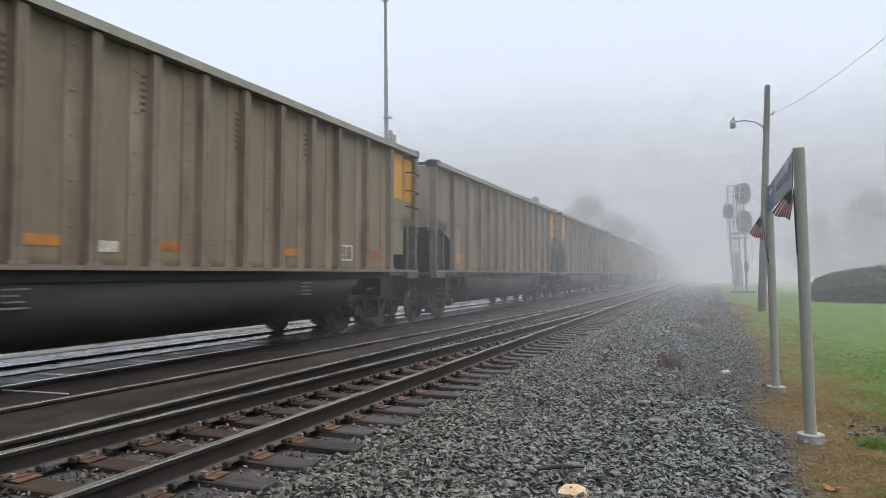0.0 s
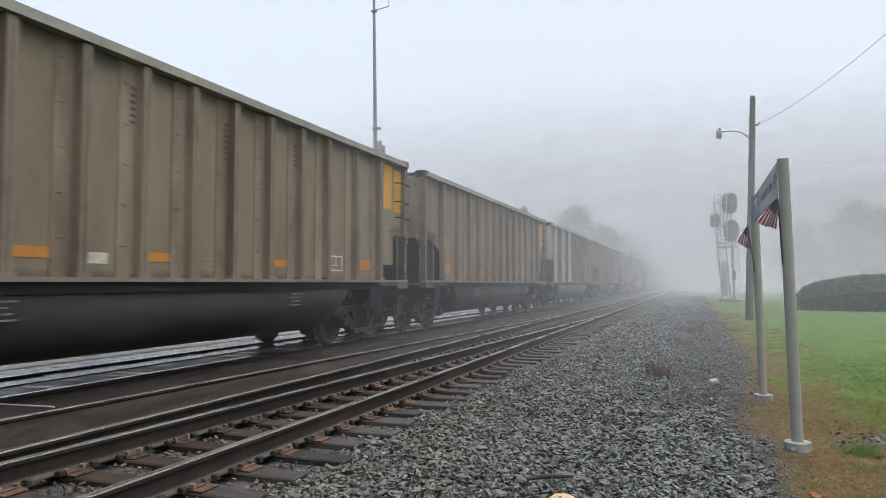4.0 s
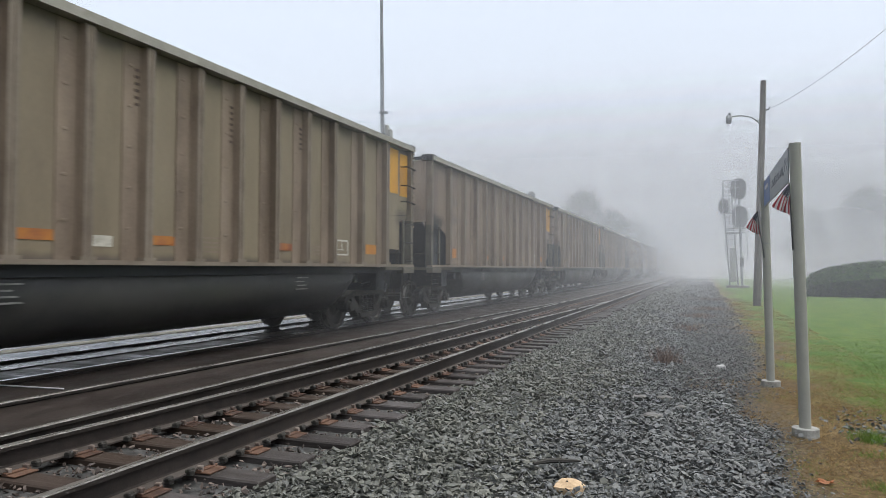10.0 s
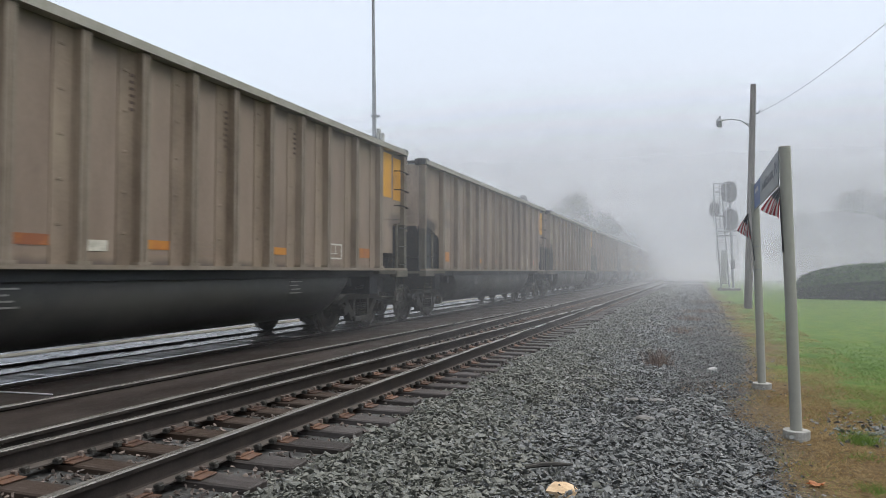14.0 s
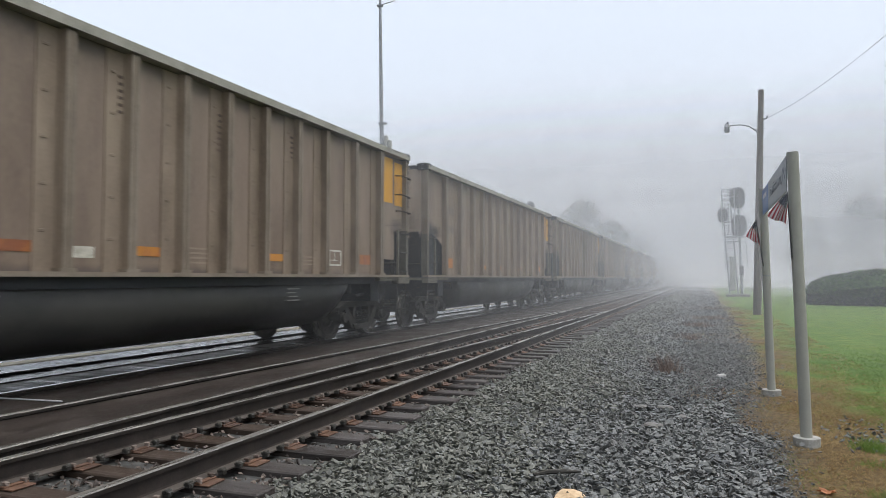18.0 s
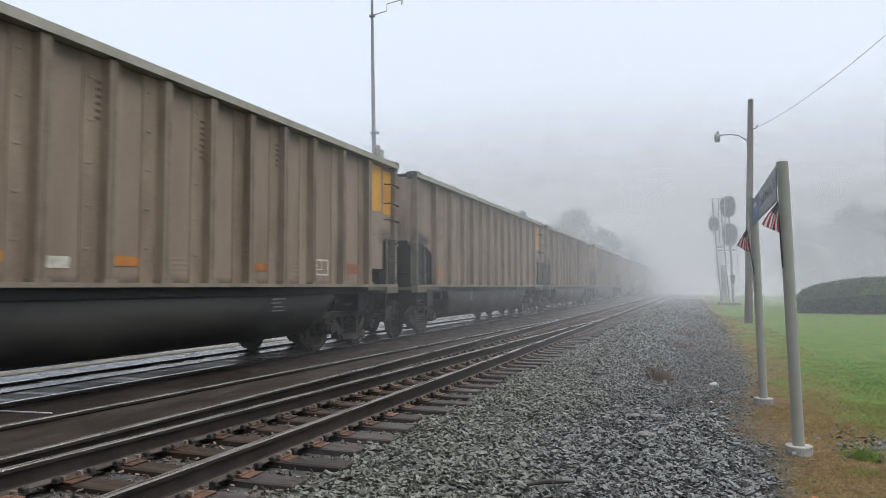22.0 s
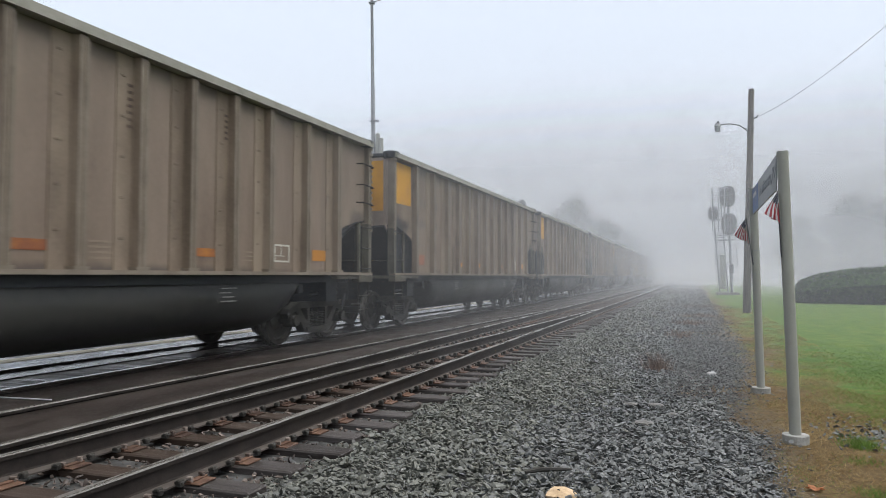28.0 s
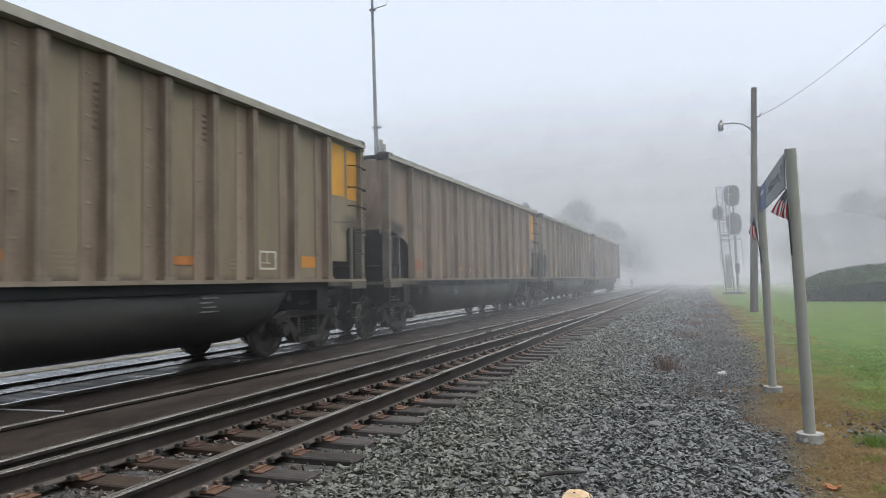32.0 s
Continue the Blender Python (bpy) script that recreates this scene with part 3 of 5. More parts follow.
def lay_track():
    rng = random.Random(5)
    siding = thing("siding_track", "siding of weathered timber ties with rusty plates and spikes", "track", kind="structure")
    main = thing("main_track", "main track of dark wet timber ties under the train", "track", kind="structure")

    def tie_mesh(x0, x1):
        bm = boxes((x0, x1, -0.115, 0.115, -0.36, -0.194), bevel=0.012)
        return mesh_of(bm, "tie", WOODEN)
    long_ties = [tie_mesh(-6.95, -2.9 + 0.06 * k) for k in range(-2, 3)]
    short_ties = [tie_mesh(-5.55, -2.9 + 0.06 * k) for k in range(-2, 3)]
    main_ties = [tie_mesh(TRAIN_MID - 1.3, TRAIN_MID + 1.1 - 0.04 * k) for k in range(2)]
    plate = mesh_of(boxes((-0.17, 0.19, -0.095, 0.095, -0.194, -0.181), (-0.115, -0.072, -0.095, 0.095, -0.183, -0.168), (0.072, 0.115, -0.095, 0.095, -0.183, -0.168), bevel=0.004), "tie_plate", PLATE_RUST)
    spike = mesh_of(boxes((-0.016, 0.014, -0.013, 0.013, -0.19, -0.155), (-0.03, 0.012, -0.016, 0.016, -0.162, -0.144), bevel=0.004), "spike", SPIKE)
    anchor = mesh_of(boxes((-0.03, 0.03, -0.022, 0.022, -0.185, -0.145), (-0.012, 0.022, -0.028, 0.028, -0.16, -0.135), bevel=0.006), "rail_anchor", TRUCK)
    for i in range(-12, 110):
        y = 4.11 + 0.547 * i + rng.uniform(-0.025, 0.025)
        tilt = rng.uniform(-1.2, 1.2)
        place("tie", rng.choice(long_ties if y < 22 else short_ties), siding, pose(0, y, rng.uniform(-0.006, 0.004), 0, 0, tilt * 0.4))
        if y > 40 or y < 1:
            continue
        xs = [NEAR_RAIL, NEAR_RAIL - GAUGE]
        if y < 24:
            xs[1:1] = [NEAR_RAIL - 0.05 - turn_out(y)]
        for x in xs:
            if x < NEAR_RAIL - 1.2 and y < 10:
                continue
            place("tie_plate", plate, siding, pose(x, y, 0, 0, 0, rng.uniform(-2, 2)))
            if 2 < y < 20:
                for dy in (-0.16, 0.17):
                    place("rail_anchor", anchor, siding, pose(x + 0.085, y + dy + rng.uniform(-0.02, 0.02), 0, 0, 0, rng.uniform(-8, 8)))
            for dy in (-0.072, 0.068) if y < 30 else (0,):
                place("spike", spike, siding, pose(x + 0.092 + rng.uniform(-0.006, 0.012), y + dy + rng.uniform(-0.012, 0.012), rng.uniform(-0.004, 0.012), 0, 0, rng.uniform(-15, 15)))
    for i in range(70):
        place("tie", main_ties[i % 2], main, pose(0, 1 + 0.55 * i + rng.uniform(-0.03, 0.03), 0))


lay_track()


# ---- coal train ----
CAR_PITCH, CAR_LEN, HALF, TOP, SILL = 16.18, 14.98, 1.6, 4.12, 1.31
RIBS = [1.43, 2.63, 3.77, 4.73, 5.66, 6.58, 7.5, 8.42, 9.36, 10.31, 11.25, 12.4, 13.55]
SIDE = 1.47                               # plane of the side sheet
AXLES = [1.4 - 0.89, 1.4 + 0.89, 13.58 - 0.89, 13.58 + 0.89]
WHEEL_R = 0.457


def disc(bm, x0, x1, r, seg=28, y=0.0, z=0.0):
    return tube(bm, [(x0, y, z), (x1, y, z)], r, seg)


def lathe_x(profile, seg=32):
    """A turned body round the x axis from (x, r) stations."""
    bm = bmesh.new()
    rings = [[bm.verts.new((x, r * math.cos(2 * math.pi * k / seg), r * math.sin(2 * math.pi * k / seg))) for k in range(seg)] for x, r in profile]
    for a, b in zip(rings, rings[1:]):
        for k in range(seg):
            bm.faces.new((a[k], a[(k + 1) % seg], b[(k + 1) % seg], b[k]))
    bm.faces.new(rings[0])
    bm.faces.new(rings[-1][::-1])
    bmesh.ops.recalc_face_normals(bm, faces=bm.faces[:])
    return bm


def build_car(orange_front, silver=False, olive=False):
    car = thing("coal_gondola", "dusty brown-grey coal gondola with black underbelly rolling on the far track", "freight car", group="cars of the coal train")
    rear_low = not orange_front
    for s in (1, -1):
        a, b = (SIDE - 0.012) * s, SIDE * s
        cut = [(0.1, TOP - 0.1), (0.1, 2.42), (0.3, 2.44), (0.75, 2.36), (1.36, 2.12), (1.36, SILL + 0.02)]
        back = [(13.66, SILL + 0.02), (13.66, 1.68), (14.42, 1.68), (14.42, 2.34), (14.88, 2.42), (14.88, TOP - 0.1)] if rear_low else \
               [(13.66, SILL + 0.02), (13.66, 2.14), (14.3, 2.3), (14.88, 2.42), (14.88, TOP - 0.1)]
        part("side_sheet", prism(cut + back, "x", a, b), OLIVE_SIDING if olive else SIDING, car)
        if s > 0:
            rng = random.Random(12)
            edges = [((0.12, 2.42), (0.5, 2.42), (0.9, 2.31), (1.3, 2.14))] + ([((13.75, 2.16), (14.3, 2.32), (14.85, 2.42))] if not rear_low else [((13.8, 2.42), (14.4, 2.46), (14.85, 2.5))])
            for run in edges:
                bm = bmesh.new()
                for (ya, za), (yb, zb) in zip(run, run[1:]):
                    grains = 7 if rear_low and ya > 10 else 16
                    for q in range(grains):
                        t = (q + rng.random()) / grains
                        yy, zz, r = ya + (yb - ya) * t, za + (zb - za) * t, rng.uniform(0.008, 0.016 if grains < 16 else 0.028)
                        box(bm, SIDE - 0.01, SIDE + 0.005, yy - r * 1.2, yy + r * 1.2, zz - r * 0.9, zz + r * 1.1, bevel=r * 0.6)
                tagged(part("coal_crust", bm, BLACK, car, "ragged crust of coal dust"), kind="stuff")
        for i, y in enumerate(RIBS):
            w = 0.075 if i not in (0, 12) else 0.09
            lap = 0.08 if i == 0 else 0.14 if silver and i in (2, 4) else 0.34
            bm = bmesh.new()
            extrude(bm, [(SIDE * s, y - lap), ((SIDE + 0.012) * s, y - lap), ((SIDE + 0.014) * s, y - w), ((HALF - 0.015) * s, y - w + 0.02), ((HALF - 0.015) * s, y + w - 0.02), ((SIDE + 0.014) * s, y + w), ((SIDE + 0.012) * s, y + 0.1), (SIDE * s, y + 0.1)], "z", SILL + 0.03, TOP - 0.13)
            rib = part("rib", bm, SILVER if silver and s > 0 and i in (0, 2, 4) else RIB_WEB, car)
            if s > 0:
                part("rib_cap", boxes((SIDE, HALF + 0.016, y - w - 0.03, y + w + 0.03, SILL + 0.031, SILL + 0.07), (HALF - 0.014, HALF - 0.004, y - w + 0.015, y - 0.012, SILL + 0.07, TOP - 0.135), (HALF - 0.014, HALF - 0.004, y + 0.014, y + w - 0.015, SILL + 0.07, TOP - 0.135), (SIDE + 0.02, HALF - 0.014, y + w - 0.014, y + w + 0.004, SILL + 0.03, TOP - 0.135)), SILVER if silver and i in (0, 2, 4) else SIDING_EDGE, rib)
        part("top_chord", boxes(((SIDE - 0.1) * s, (HALF + 0.03) * s, 0.0, CAR_LEN, TOP - 0.115, TOP)), CHORD, car, "pale dusty steel top rail")
        part("side_sill", boxes(((HALF - 0.42) * s, (HALF - 0.15) * s, 0.9, CAR_LEN - 0.9, SILL - 0.16, SILL - 0.025)), BLACK, car)
        part("sill_flange", boxes(((HALF - 0.14) * s, (HALF + 0.012) * s, 0.0, CAR_LEN, SILL - 0.025, SILL + 0.03)), SIDING_EDGE, car)
        # belly tub between the trucks
        prof = [(1.40, 1.16), (1.45, 1.0), (1.42, 0.82), (1.34, 0.62), (1.18, 0.46), (0.95, 0.39), (0.7, 0.345), (0.35, 0.335), (0.22, 0.42), (0.2, 1.16)]
        bm = bmesh.new()
        rings = []
        for y, lift in ((2.66, 0.62), (2.72, 0.42), (2.88, 0.2), (3.1, 0.07), (3.4, 0.0), (11.58, 0.0), (11.88, 0.07), (12.1, 0.2), (12.26, 0.42), (12.32, 0.62)):
            rings.append([bm.verts.new((x * s, y, z + (1.16 - z) / 0.79 * lift)) for x, z in prof])
        for p, q in zip(rings, rings[1:]):
            for k in range(len(prof) - 1):
                bm.faces.new((p[k], p[k + 1], q[k + 1], q[k]))
        bm.faces.new(rings[0])
        bm.faces.new(rings[-1])
        bmesh.ops.recalc_face_normals(bm, faces=bm.faces[:])
        part("belly_tub", bm, CLEAN_TUB if silver else TUB, car, "black rounded belly tub", True)
        # corner posts, stanchions, grab irons and steps
        for y0, rear in ((0.0, False), (CAR_LEN - 0.13, True)):
            part("post_foot", boxes(((SIDE - 0.05) * s, (HALF - 0.02) * s, y0, y0 + 0.13, SILL, 2.36)), OLIVE, car, "grimy lower end of the corner post")
            bm = boxes(((SIDE - 0.05) * s, (HALF - 0.02) * s, y0, y0 + 0.13, 2.36, TOP - 0.13))
            for k in range(16):
                z = SILL + 0.9 + 0.115 * k
                box(bm, (HALF - 0.02) * s, (HALF + 0.008) * s, y0 + (0.0 if not rear else 0.07), y0 + (0.055 if not rear else 0.13), z, z + 0.045)
            part("corner_post", bm, SILVER if silver and not rear else SIDING_EDGE, car)
            ya, yb = (0.06, 0.56) if not rear else (CAR_LEN - 0.56, CAR_LEN - 0.06)
            ys = yb if not rear else ya
            top = 2.32 if not rear else 2.36
            part("stanchion", boxes(((HALF - 0.05) * s, (HALF - 0.01) * s, ys - 0.03, ys + 0.03, SILL, top)), OLIVE, car)
            for z in ((1.64, 2.26) if not rear else (1.42, 1.84, 2.27)):
                part("grab_iron", bar([((HALF + 0.03) * s, ya, z), ((HALF + 0.03) * s, yb, z)], 0.014, 6), TRUCK, car)
            if rear:
                for z in (2.76, 3.13, 3.56):
                    part("rung", bar([((HALF - 0.1) * s, ya + 0.02, z + 0.03), ((HALF + 0.06) * s, ya + 0.02, z + 0.02), ((HALF + 0.06) * s, yb, z), ((HALF - 0.1) * s, yb, z)], 0.014, 6), RUST, car)
            part("corner_box", boxes(((HALF - 0.16) * s, (HALF + 0.015) * s, ya - 0.06, yb + 0.06, SILL - 0.17, SILL - 0.03), bevel=0.01), OLIVE, car)
            bm = bmesh.new()
            for yy in (ya + 0.02, yb - 0.02):
                tube(bm, [((HALF - 0.05) * s, yy, SILL - 0.16), ((HALF - 0.05) * s, yy, 0.56)], 0.014, 6)
            for z in (0.86, 0.57):
                tube(bm, [((HALF - 0.05) * s, ya + 0.02, z), ((HALF - 0.05) * s, yb - 0.02, z)], 0.016, 6)
            part("stirrup_step", bm, TRUCK, car)
            cx, cy = (HALF - 0.15) * s, y0 + 0.1 if not rear else y0 + 0.03
            part("corner_cap", tube(bmesh.new(), [(cx, cy, TOP - 0.13), (cx, cy, TOP - 0.02), (cx, cy, TOP + 0.025), (cx, cy, TOP + 0.05)], [0.17, 0.19, 0.185, 0.1], 16), BLACK, car, "dark round corner cap")
        if s < 0:
            continue
        # stencils and reflective patches
        face = SIDE + 0.004
        for y, w, h in ((1.95, 0.46, 0.26), (5.05, 0.54, 0.12), (6.9, 0.56, 0.12), (9.75, 0.56, 0.12), (12.98, 0.5, 0.2)):
            part("reflective_patch", boxes((face * s, (face + 0.003) * s, y - w / 2, y + w / 2, 1.545, 1.545 + h)), PATCH, car, "faded orange reflective patch")
        part("label_plate", boxes((face * s, (face + 0.004) * s, 5.8, 6.12, 1.5, 1.63)), WHITE, car, "small white label plate")
        bm = bmesh.new()
        for q in ((0, 0.46, 0, 0.03), (0, 0.46, 0.27, 0.3), (0, 0.03, 0.03, 0.27), (0.43, 0.46, 0.03, 0.27), (0.03, 0.3, 0.1, 0.112), (0.2, 0.215, 0.11, 0.27)):
            box(bm, face * s, (face + 0.003) * s, 11.5 + q[0], 11.5 + q[1], 1.5 + q[2], 1.5 + q[3])
        part("white_frame", bm, WHITE, car, "white stencilled frame")
        for y0, n in ((1.86, 3), (2.88, 2)):
            for row in (3.02, 2.5):
                for k in range(n):
                    part("stencil_mark", boxes((face * s, (face + 0.003) * s, y0 + 0.15 * k, y0 + 0.15 * k + 0.09, row, row + 0.2)), SOFT_INK, car)
        bm = bmesh.new()
        for y0, w, z0, n in ((2.95, 0.36, 1.46, 3), (7.72, 0.46, 1.47, 4), (10.6, 0.36, 1.5, 3), (4.0, 0.4, 1.5, 4)):
            for k in range(n):
                box(bm, face * s, (face + 0.002) * s, y0, y0 + w * (1 - 0.12 * (k % 2)), z0 + 0.065 * k, z0 + 0.065 * k + 0.025)
        tagged(part("stencil_block", bm, RIB_WEB, car), kind="stuff")
        bm = bmesh.new()
        for y0, w in ((4.65, 0.34), (10.12, 0.4)):
            for k in range(4):
                box(bm, 1.425 * s, 1.462 * s, y0 + 0.05 * (k % 2), y0 + w - 0.06 * (k % 3), 0.88 + 0.065 * k, 0.898 + 0.065 * k)
        tagged(part("tub_stencil", bm, FADED, car, "white lettering lines on the belly tub"), kind="stuff")
        for y, z0, n in ((4.62, 3.1, 7), (6.47, 3.25, 6), (8.31, 3.1, 7), (10.2, 3.3, 5)):
            bm = bmesh.new()
            for k in range(n):
                box(bm, face * s, (face + 0.018) * s, y - 0.05, y + 0.02, z0 + 0.085 * k, z0 + 0.035 + 0.085 * k)
            tagged(part("rivet_strip", bm, SOOT, car), kind="stuff")
        bm = bmesh.new()
        for i, y in enumerate(RIBS[1:]):
            for k in range(5):
                z = SILL + 0.4 + 0.5 * k + 0.05 * (i % 2)
                box(bm, face + 0.008, face + 0.02, y - 0.27, y - 0.2, z, z + 0.035, bevel=0.008)
        tagged(part("seam_bolt", bm, RIB_WEB, car, "bolt heads down the seams"), kind="stuff")
        # orange end panel
        if orange_front:
            part("end_panel", boxes((face * s, (face + 0.004) * s, 0.16, 1.24, 2.98, 3.95)), ORANGE, car, "orange painted end panel")
        else:
            part("end_panel", boxes((face * s, (face + 0.004) * s, 13.72, 14.33, 2.95, 3.95)), ORANGE, car, "orange painted end panel")
            part("end_panel", boxes((face * s, (face + 0.004) * s, 14.42, 14.86, 2.92, 3.9)), ORANGE, car, "orange painted end panel")
    for rear in (False, True):
        def ey(v):
            return CAR_LEN - v if rear else v
        part("end_sheet", boxes((-SIDE, SIDE, min(ey(0.05), ey(0.07)), max(ey(0.05), ey(0.07)), 2.44, TOP - 0.1)), SILVER_END if silver and not rear else END_SIDING, car)
        part("end_chord", boxes((-SIDE + 0.1, SIDE - 0.1, min(ey(0.0), ey(0.16)), max(ey(0.0), ey(0.16)), TOP - 0.075, TOP - 0.01)), BLACK, car)
        part("slope_sheet", prism([(ey(0.08), 2.46), (ey(0.08), 2.4), (ey(1.42), 1.72 if rear else 1.2), (ey(1.46), 1.76 if rear else 1.24)], "x", -1.3, 1.3), SLOPE, car, "black sloping end sheet")
        if not rear:
            # black plate just inside the side sheet, filling the front opening
            part("end_bulkhead", boxes((1.33, 1.35, 0.16, 1.75, SILL - 0.03, 2.46)), BLACK, car, "black plate behind the end opening")
        part("end_platform", boxes((-HALF + 0.02, HALF - 0.02, min(ey(0.02), ey(1.5)), max(ey(0.02), ey(1.5)), SILL - 0.1, SILL - 0.03)), OLIVE, car)
        for x in (-0.62, 0.62):
            part("end_stake", boxes((x - 0.05, x + 0.05, min(ey(0.0), ey(0.05)), max(ey(0.0), ey(0.05)), SILL - 0.03, 2.5)), TRUCK, car)
        part("end_handrail", bar([(-1.4, ey(-0.03), 1.62), (1.4, ey(-0.03), 1.62)], 0.014, 6), TRUCK, car)
        if orange_front != rear:
            part("end_panel", boxes((-1.28, 1.28, min(ey(0.045), ey(0.05)), max(ey(0.045), ey(0.05)), 2.78, 3.95)), END_ORANGE, car, "orange painted end panel")
        bm = bmesh.new()
        ya, yb = min(ey(0.041), ey(0.045)), max(ey(0.041), ey(0.045))
        for k in range(4):
            box(bm, 0.38 + 0.13 * k, 0.46 + 0.13 * k, ya, yb, 3.68, 3.79)
            box(bm, 0.36 + 0.13 * k, 0.44 + 0.13 * k, ya, yb, 3.49, 3.6)
        for k in range(8):
            box(bm, 0.3 + 0.1 * (k % 2), 0.98 - 0.08 * (k % 3), ya, yb, 3.36 - 0.055 * k, 3.37 - 0.055 * k)
        tagged(part("end_stencil", bm, SOFT_INK, car, "dark stencilled marks and data lines"), kind="stuff")
        part("coupler", boxes((-0.13, 0.13, min(ey(-0.6), ey(0.5)), max(ey(-0.6), ey(0.5)), 0.74, 1.0), (-0.2, 0.2, min(ey(-0.6), ey(-0.32)), max(ey(-0.6), ey(-0.32)), 0.7, 1.04), bevel=0.02), TRUCK, car)
        part("air_hose", bar([(0.35, ey(-0.05), 0.85), (0.38, ey(-0.25), 0.55), (0.3, ey(-0.5), 0.42), (0.15, ey(-0.62), 0.5)], 0.028, 6), BLACK, car)
        part("draft_sill", boxes((-0.4, 0.4, min(ey(0.02), ey(2.9)), max(ey(0.02), ey(2.9)), 0.72, SILL - 0.1)), BLACK, car)
        part("bolster", boxes((-1.4, 1.4, min(ey(1.2), ey(1.6)), max(ey(1.2), ey(1.6)), 0.78, SILL - 0.1)), BLACK, car)
        part("brake_beam", boxes((-1.35, 1.35, min(ey(2.35), ey(2.5)), max(ey(2.35), ey(2.5)), 0.95, 1.12), bevel=0.02), BLACK, car)
        c = ey(1.4)
        for s in (1, -1):
            xa, xb = 0.93 * s, 1.1 * s
            bm = bmesh.new()
            extrude(bm, [(c - 1.06, 0.58), (c - 1.0, 0.66), (c - 0.66, 0.78), (c + 0.66, 0.78), (c + 1.0, 0.66), (c + 1.06, 0.58), (c + 1.04, 0.48), (c + 1.0, 0.56), (c + 0.74, 0.62), (c + 0.6, 0.66), (c - 0.6, 0.66), (c - 0.74, 0.62), (c - 1.0, 0.56), (c - 1.04, 0.48)], "x", xa, xb)
            for k in (1, -1):
                extrude(bm, [(c + 0.8 * k, 0.66), (c + 0.64 * k, 0.66), (c + 0.28 * k, 0.3), (c + 0.34 * k, 0.2), (c + 0.46 * k, 0.22)], "x", xa, xb)
                extrude(bm, [(c + 0.3 * k, 0.66), (c + 0.38 * k, 0.66), (c + 0.38 * k, 0.32), (c + 0.3 * k, 0.32)], "x", xa, xb)
            extrude(bm, [(c - 0.44, 0.3), (c + 0.44, 0.3), (c + 0.36, 0.19), (c - 0.36, 0.19)], "x", xa - 0.04 * s, xb + 0.03 * s)
            frame_part = part("side_frame", bm, TRUCK, car, "dusty cast steel truck side frame")
            bm = bmesh.new()
            for dy in (-0.19, 0.0, 0.19):
                for k in range(6):
                    tube(bm, [(1.03 * s, c + dy, 0.315 + 0.047 * k), (1.03 * s, c + dy, 0.34 + 0.047 * k)], 0.085, 10)
            part("spring", bm, TRUCK, frame_part)
            for k in (1, -1):
                bm = bmesh.new()
                disc(bm, 0.95 * s, 1.13 * s, 0.125, 14, c + 0.89 * k, WHEEL_R)
                disc(bm, 1.13 * s, 1.2 * s, 0.1, 12, c + 0.89 * k, WHEEL_R)
                part("journal", bm, TRUCK, frame_part)
            part("brake_pipe", bar([(1.2 * s, c - 0.5, 0.9), (1.25 * s, c, 0.95), (1.2 * s, c + 0.6, 0.93)], 0.03, 6), BLACK, car)
    # wheelsets
    half = [(0.60, 0.44), (0.60, 0.12), (0.66, 0.1), (0.67, 0.31), (0.695, 0.37), (0.685, 0.465), (0.69, 0.485), (0.71, 0.485), (0.725, 0.462), (0.735, 0.457), (0.825, 0.452), (0.83, 0.38), (0.785, 0.35), (0.765, 0.2), (0.82, 0.14), (0.84, 0.1)]
    prof = half[2:]
    for y in AXLES:
        ws = part("wheelset", bar([(-0.95, 0, 0), (0.95, 0, 0)], 0.08, 10), TREAD, car)
        ws.matrix_basis = pose(0, y, WHEEL_R)
        for s in (1, -1):
            bm = lathe_x([(x * s, r) for x, r in prof], 36)
            for fc in bm.faces:
                mid = fc.calc_center_median()
                fc.material_index = 1 if 0.73 < abs(mid.x) < 0.828 and math.hypot(mid.y, mid.z) > 0.44 else 0
            part("wheel", bm, [TREAD, HEAD], ws, "worn steel wheel", False)
    return car


# where the leading end of car 0 stands, second by second
TRAIN_ROWS = [(0, 16.39), (1, 0.10), (2, -16.00), (3, -32.14), (6, -80.50), (7, -96.61), (8, -113.11), (9, -129.25), (10, -145.43), (11, -161.48), (12, -177.62), (13, -193.82), (14, -210.07), (17, -258.65), (18, -275.12), (19, -291.36), (20, -307.54), (21, -323.76), (22, -340.05), (23, -356.63), (24, -372.67), (25, -389.15), (28, -438.45), (29, -454.44), (30, -471.00), (31, -487.09), (32, -503.79)]


def train_front(t):
    return float(np.interp(t, [r[0] for r in TRAIN_ROWS], [r[1] for r in TRAIN_ROWS]))


FIRST, LAST = -2, 34
ORANGE_FRONT = {1, 2, 8, 24, 27, 28, 29}
OLIVE_CARS = {-1, 3, 9, 12, 15, 19, 20, 23, 26, 31, 33}
CARS = {}


def place_train():
    plain, bright = build_car(False), build_car(True)
    silver = build_car(False, True)
    olive = build_car(False, False, True)
    used = set()
    for k in range(FIRST, LAST + 1):
        base = silver if k == 5 else olive if k in OLIVE_CARS else bright if k in ORANGE_FRONT else plain
        m = pose(TRAIN_MID, train_front(0) + CAR_PITCH * k, 0)
        if base in used:
            CARS[k] = copy_thing(base, m)
        else:
            used.add(base)
            base.matrix_basis = m
            CARS[k] = base


place_train()


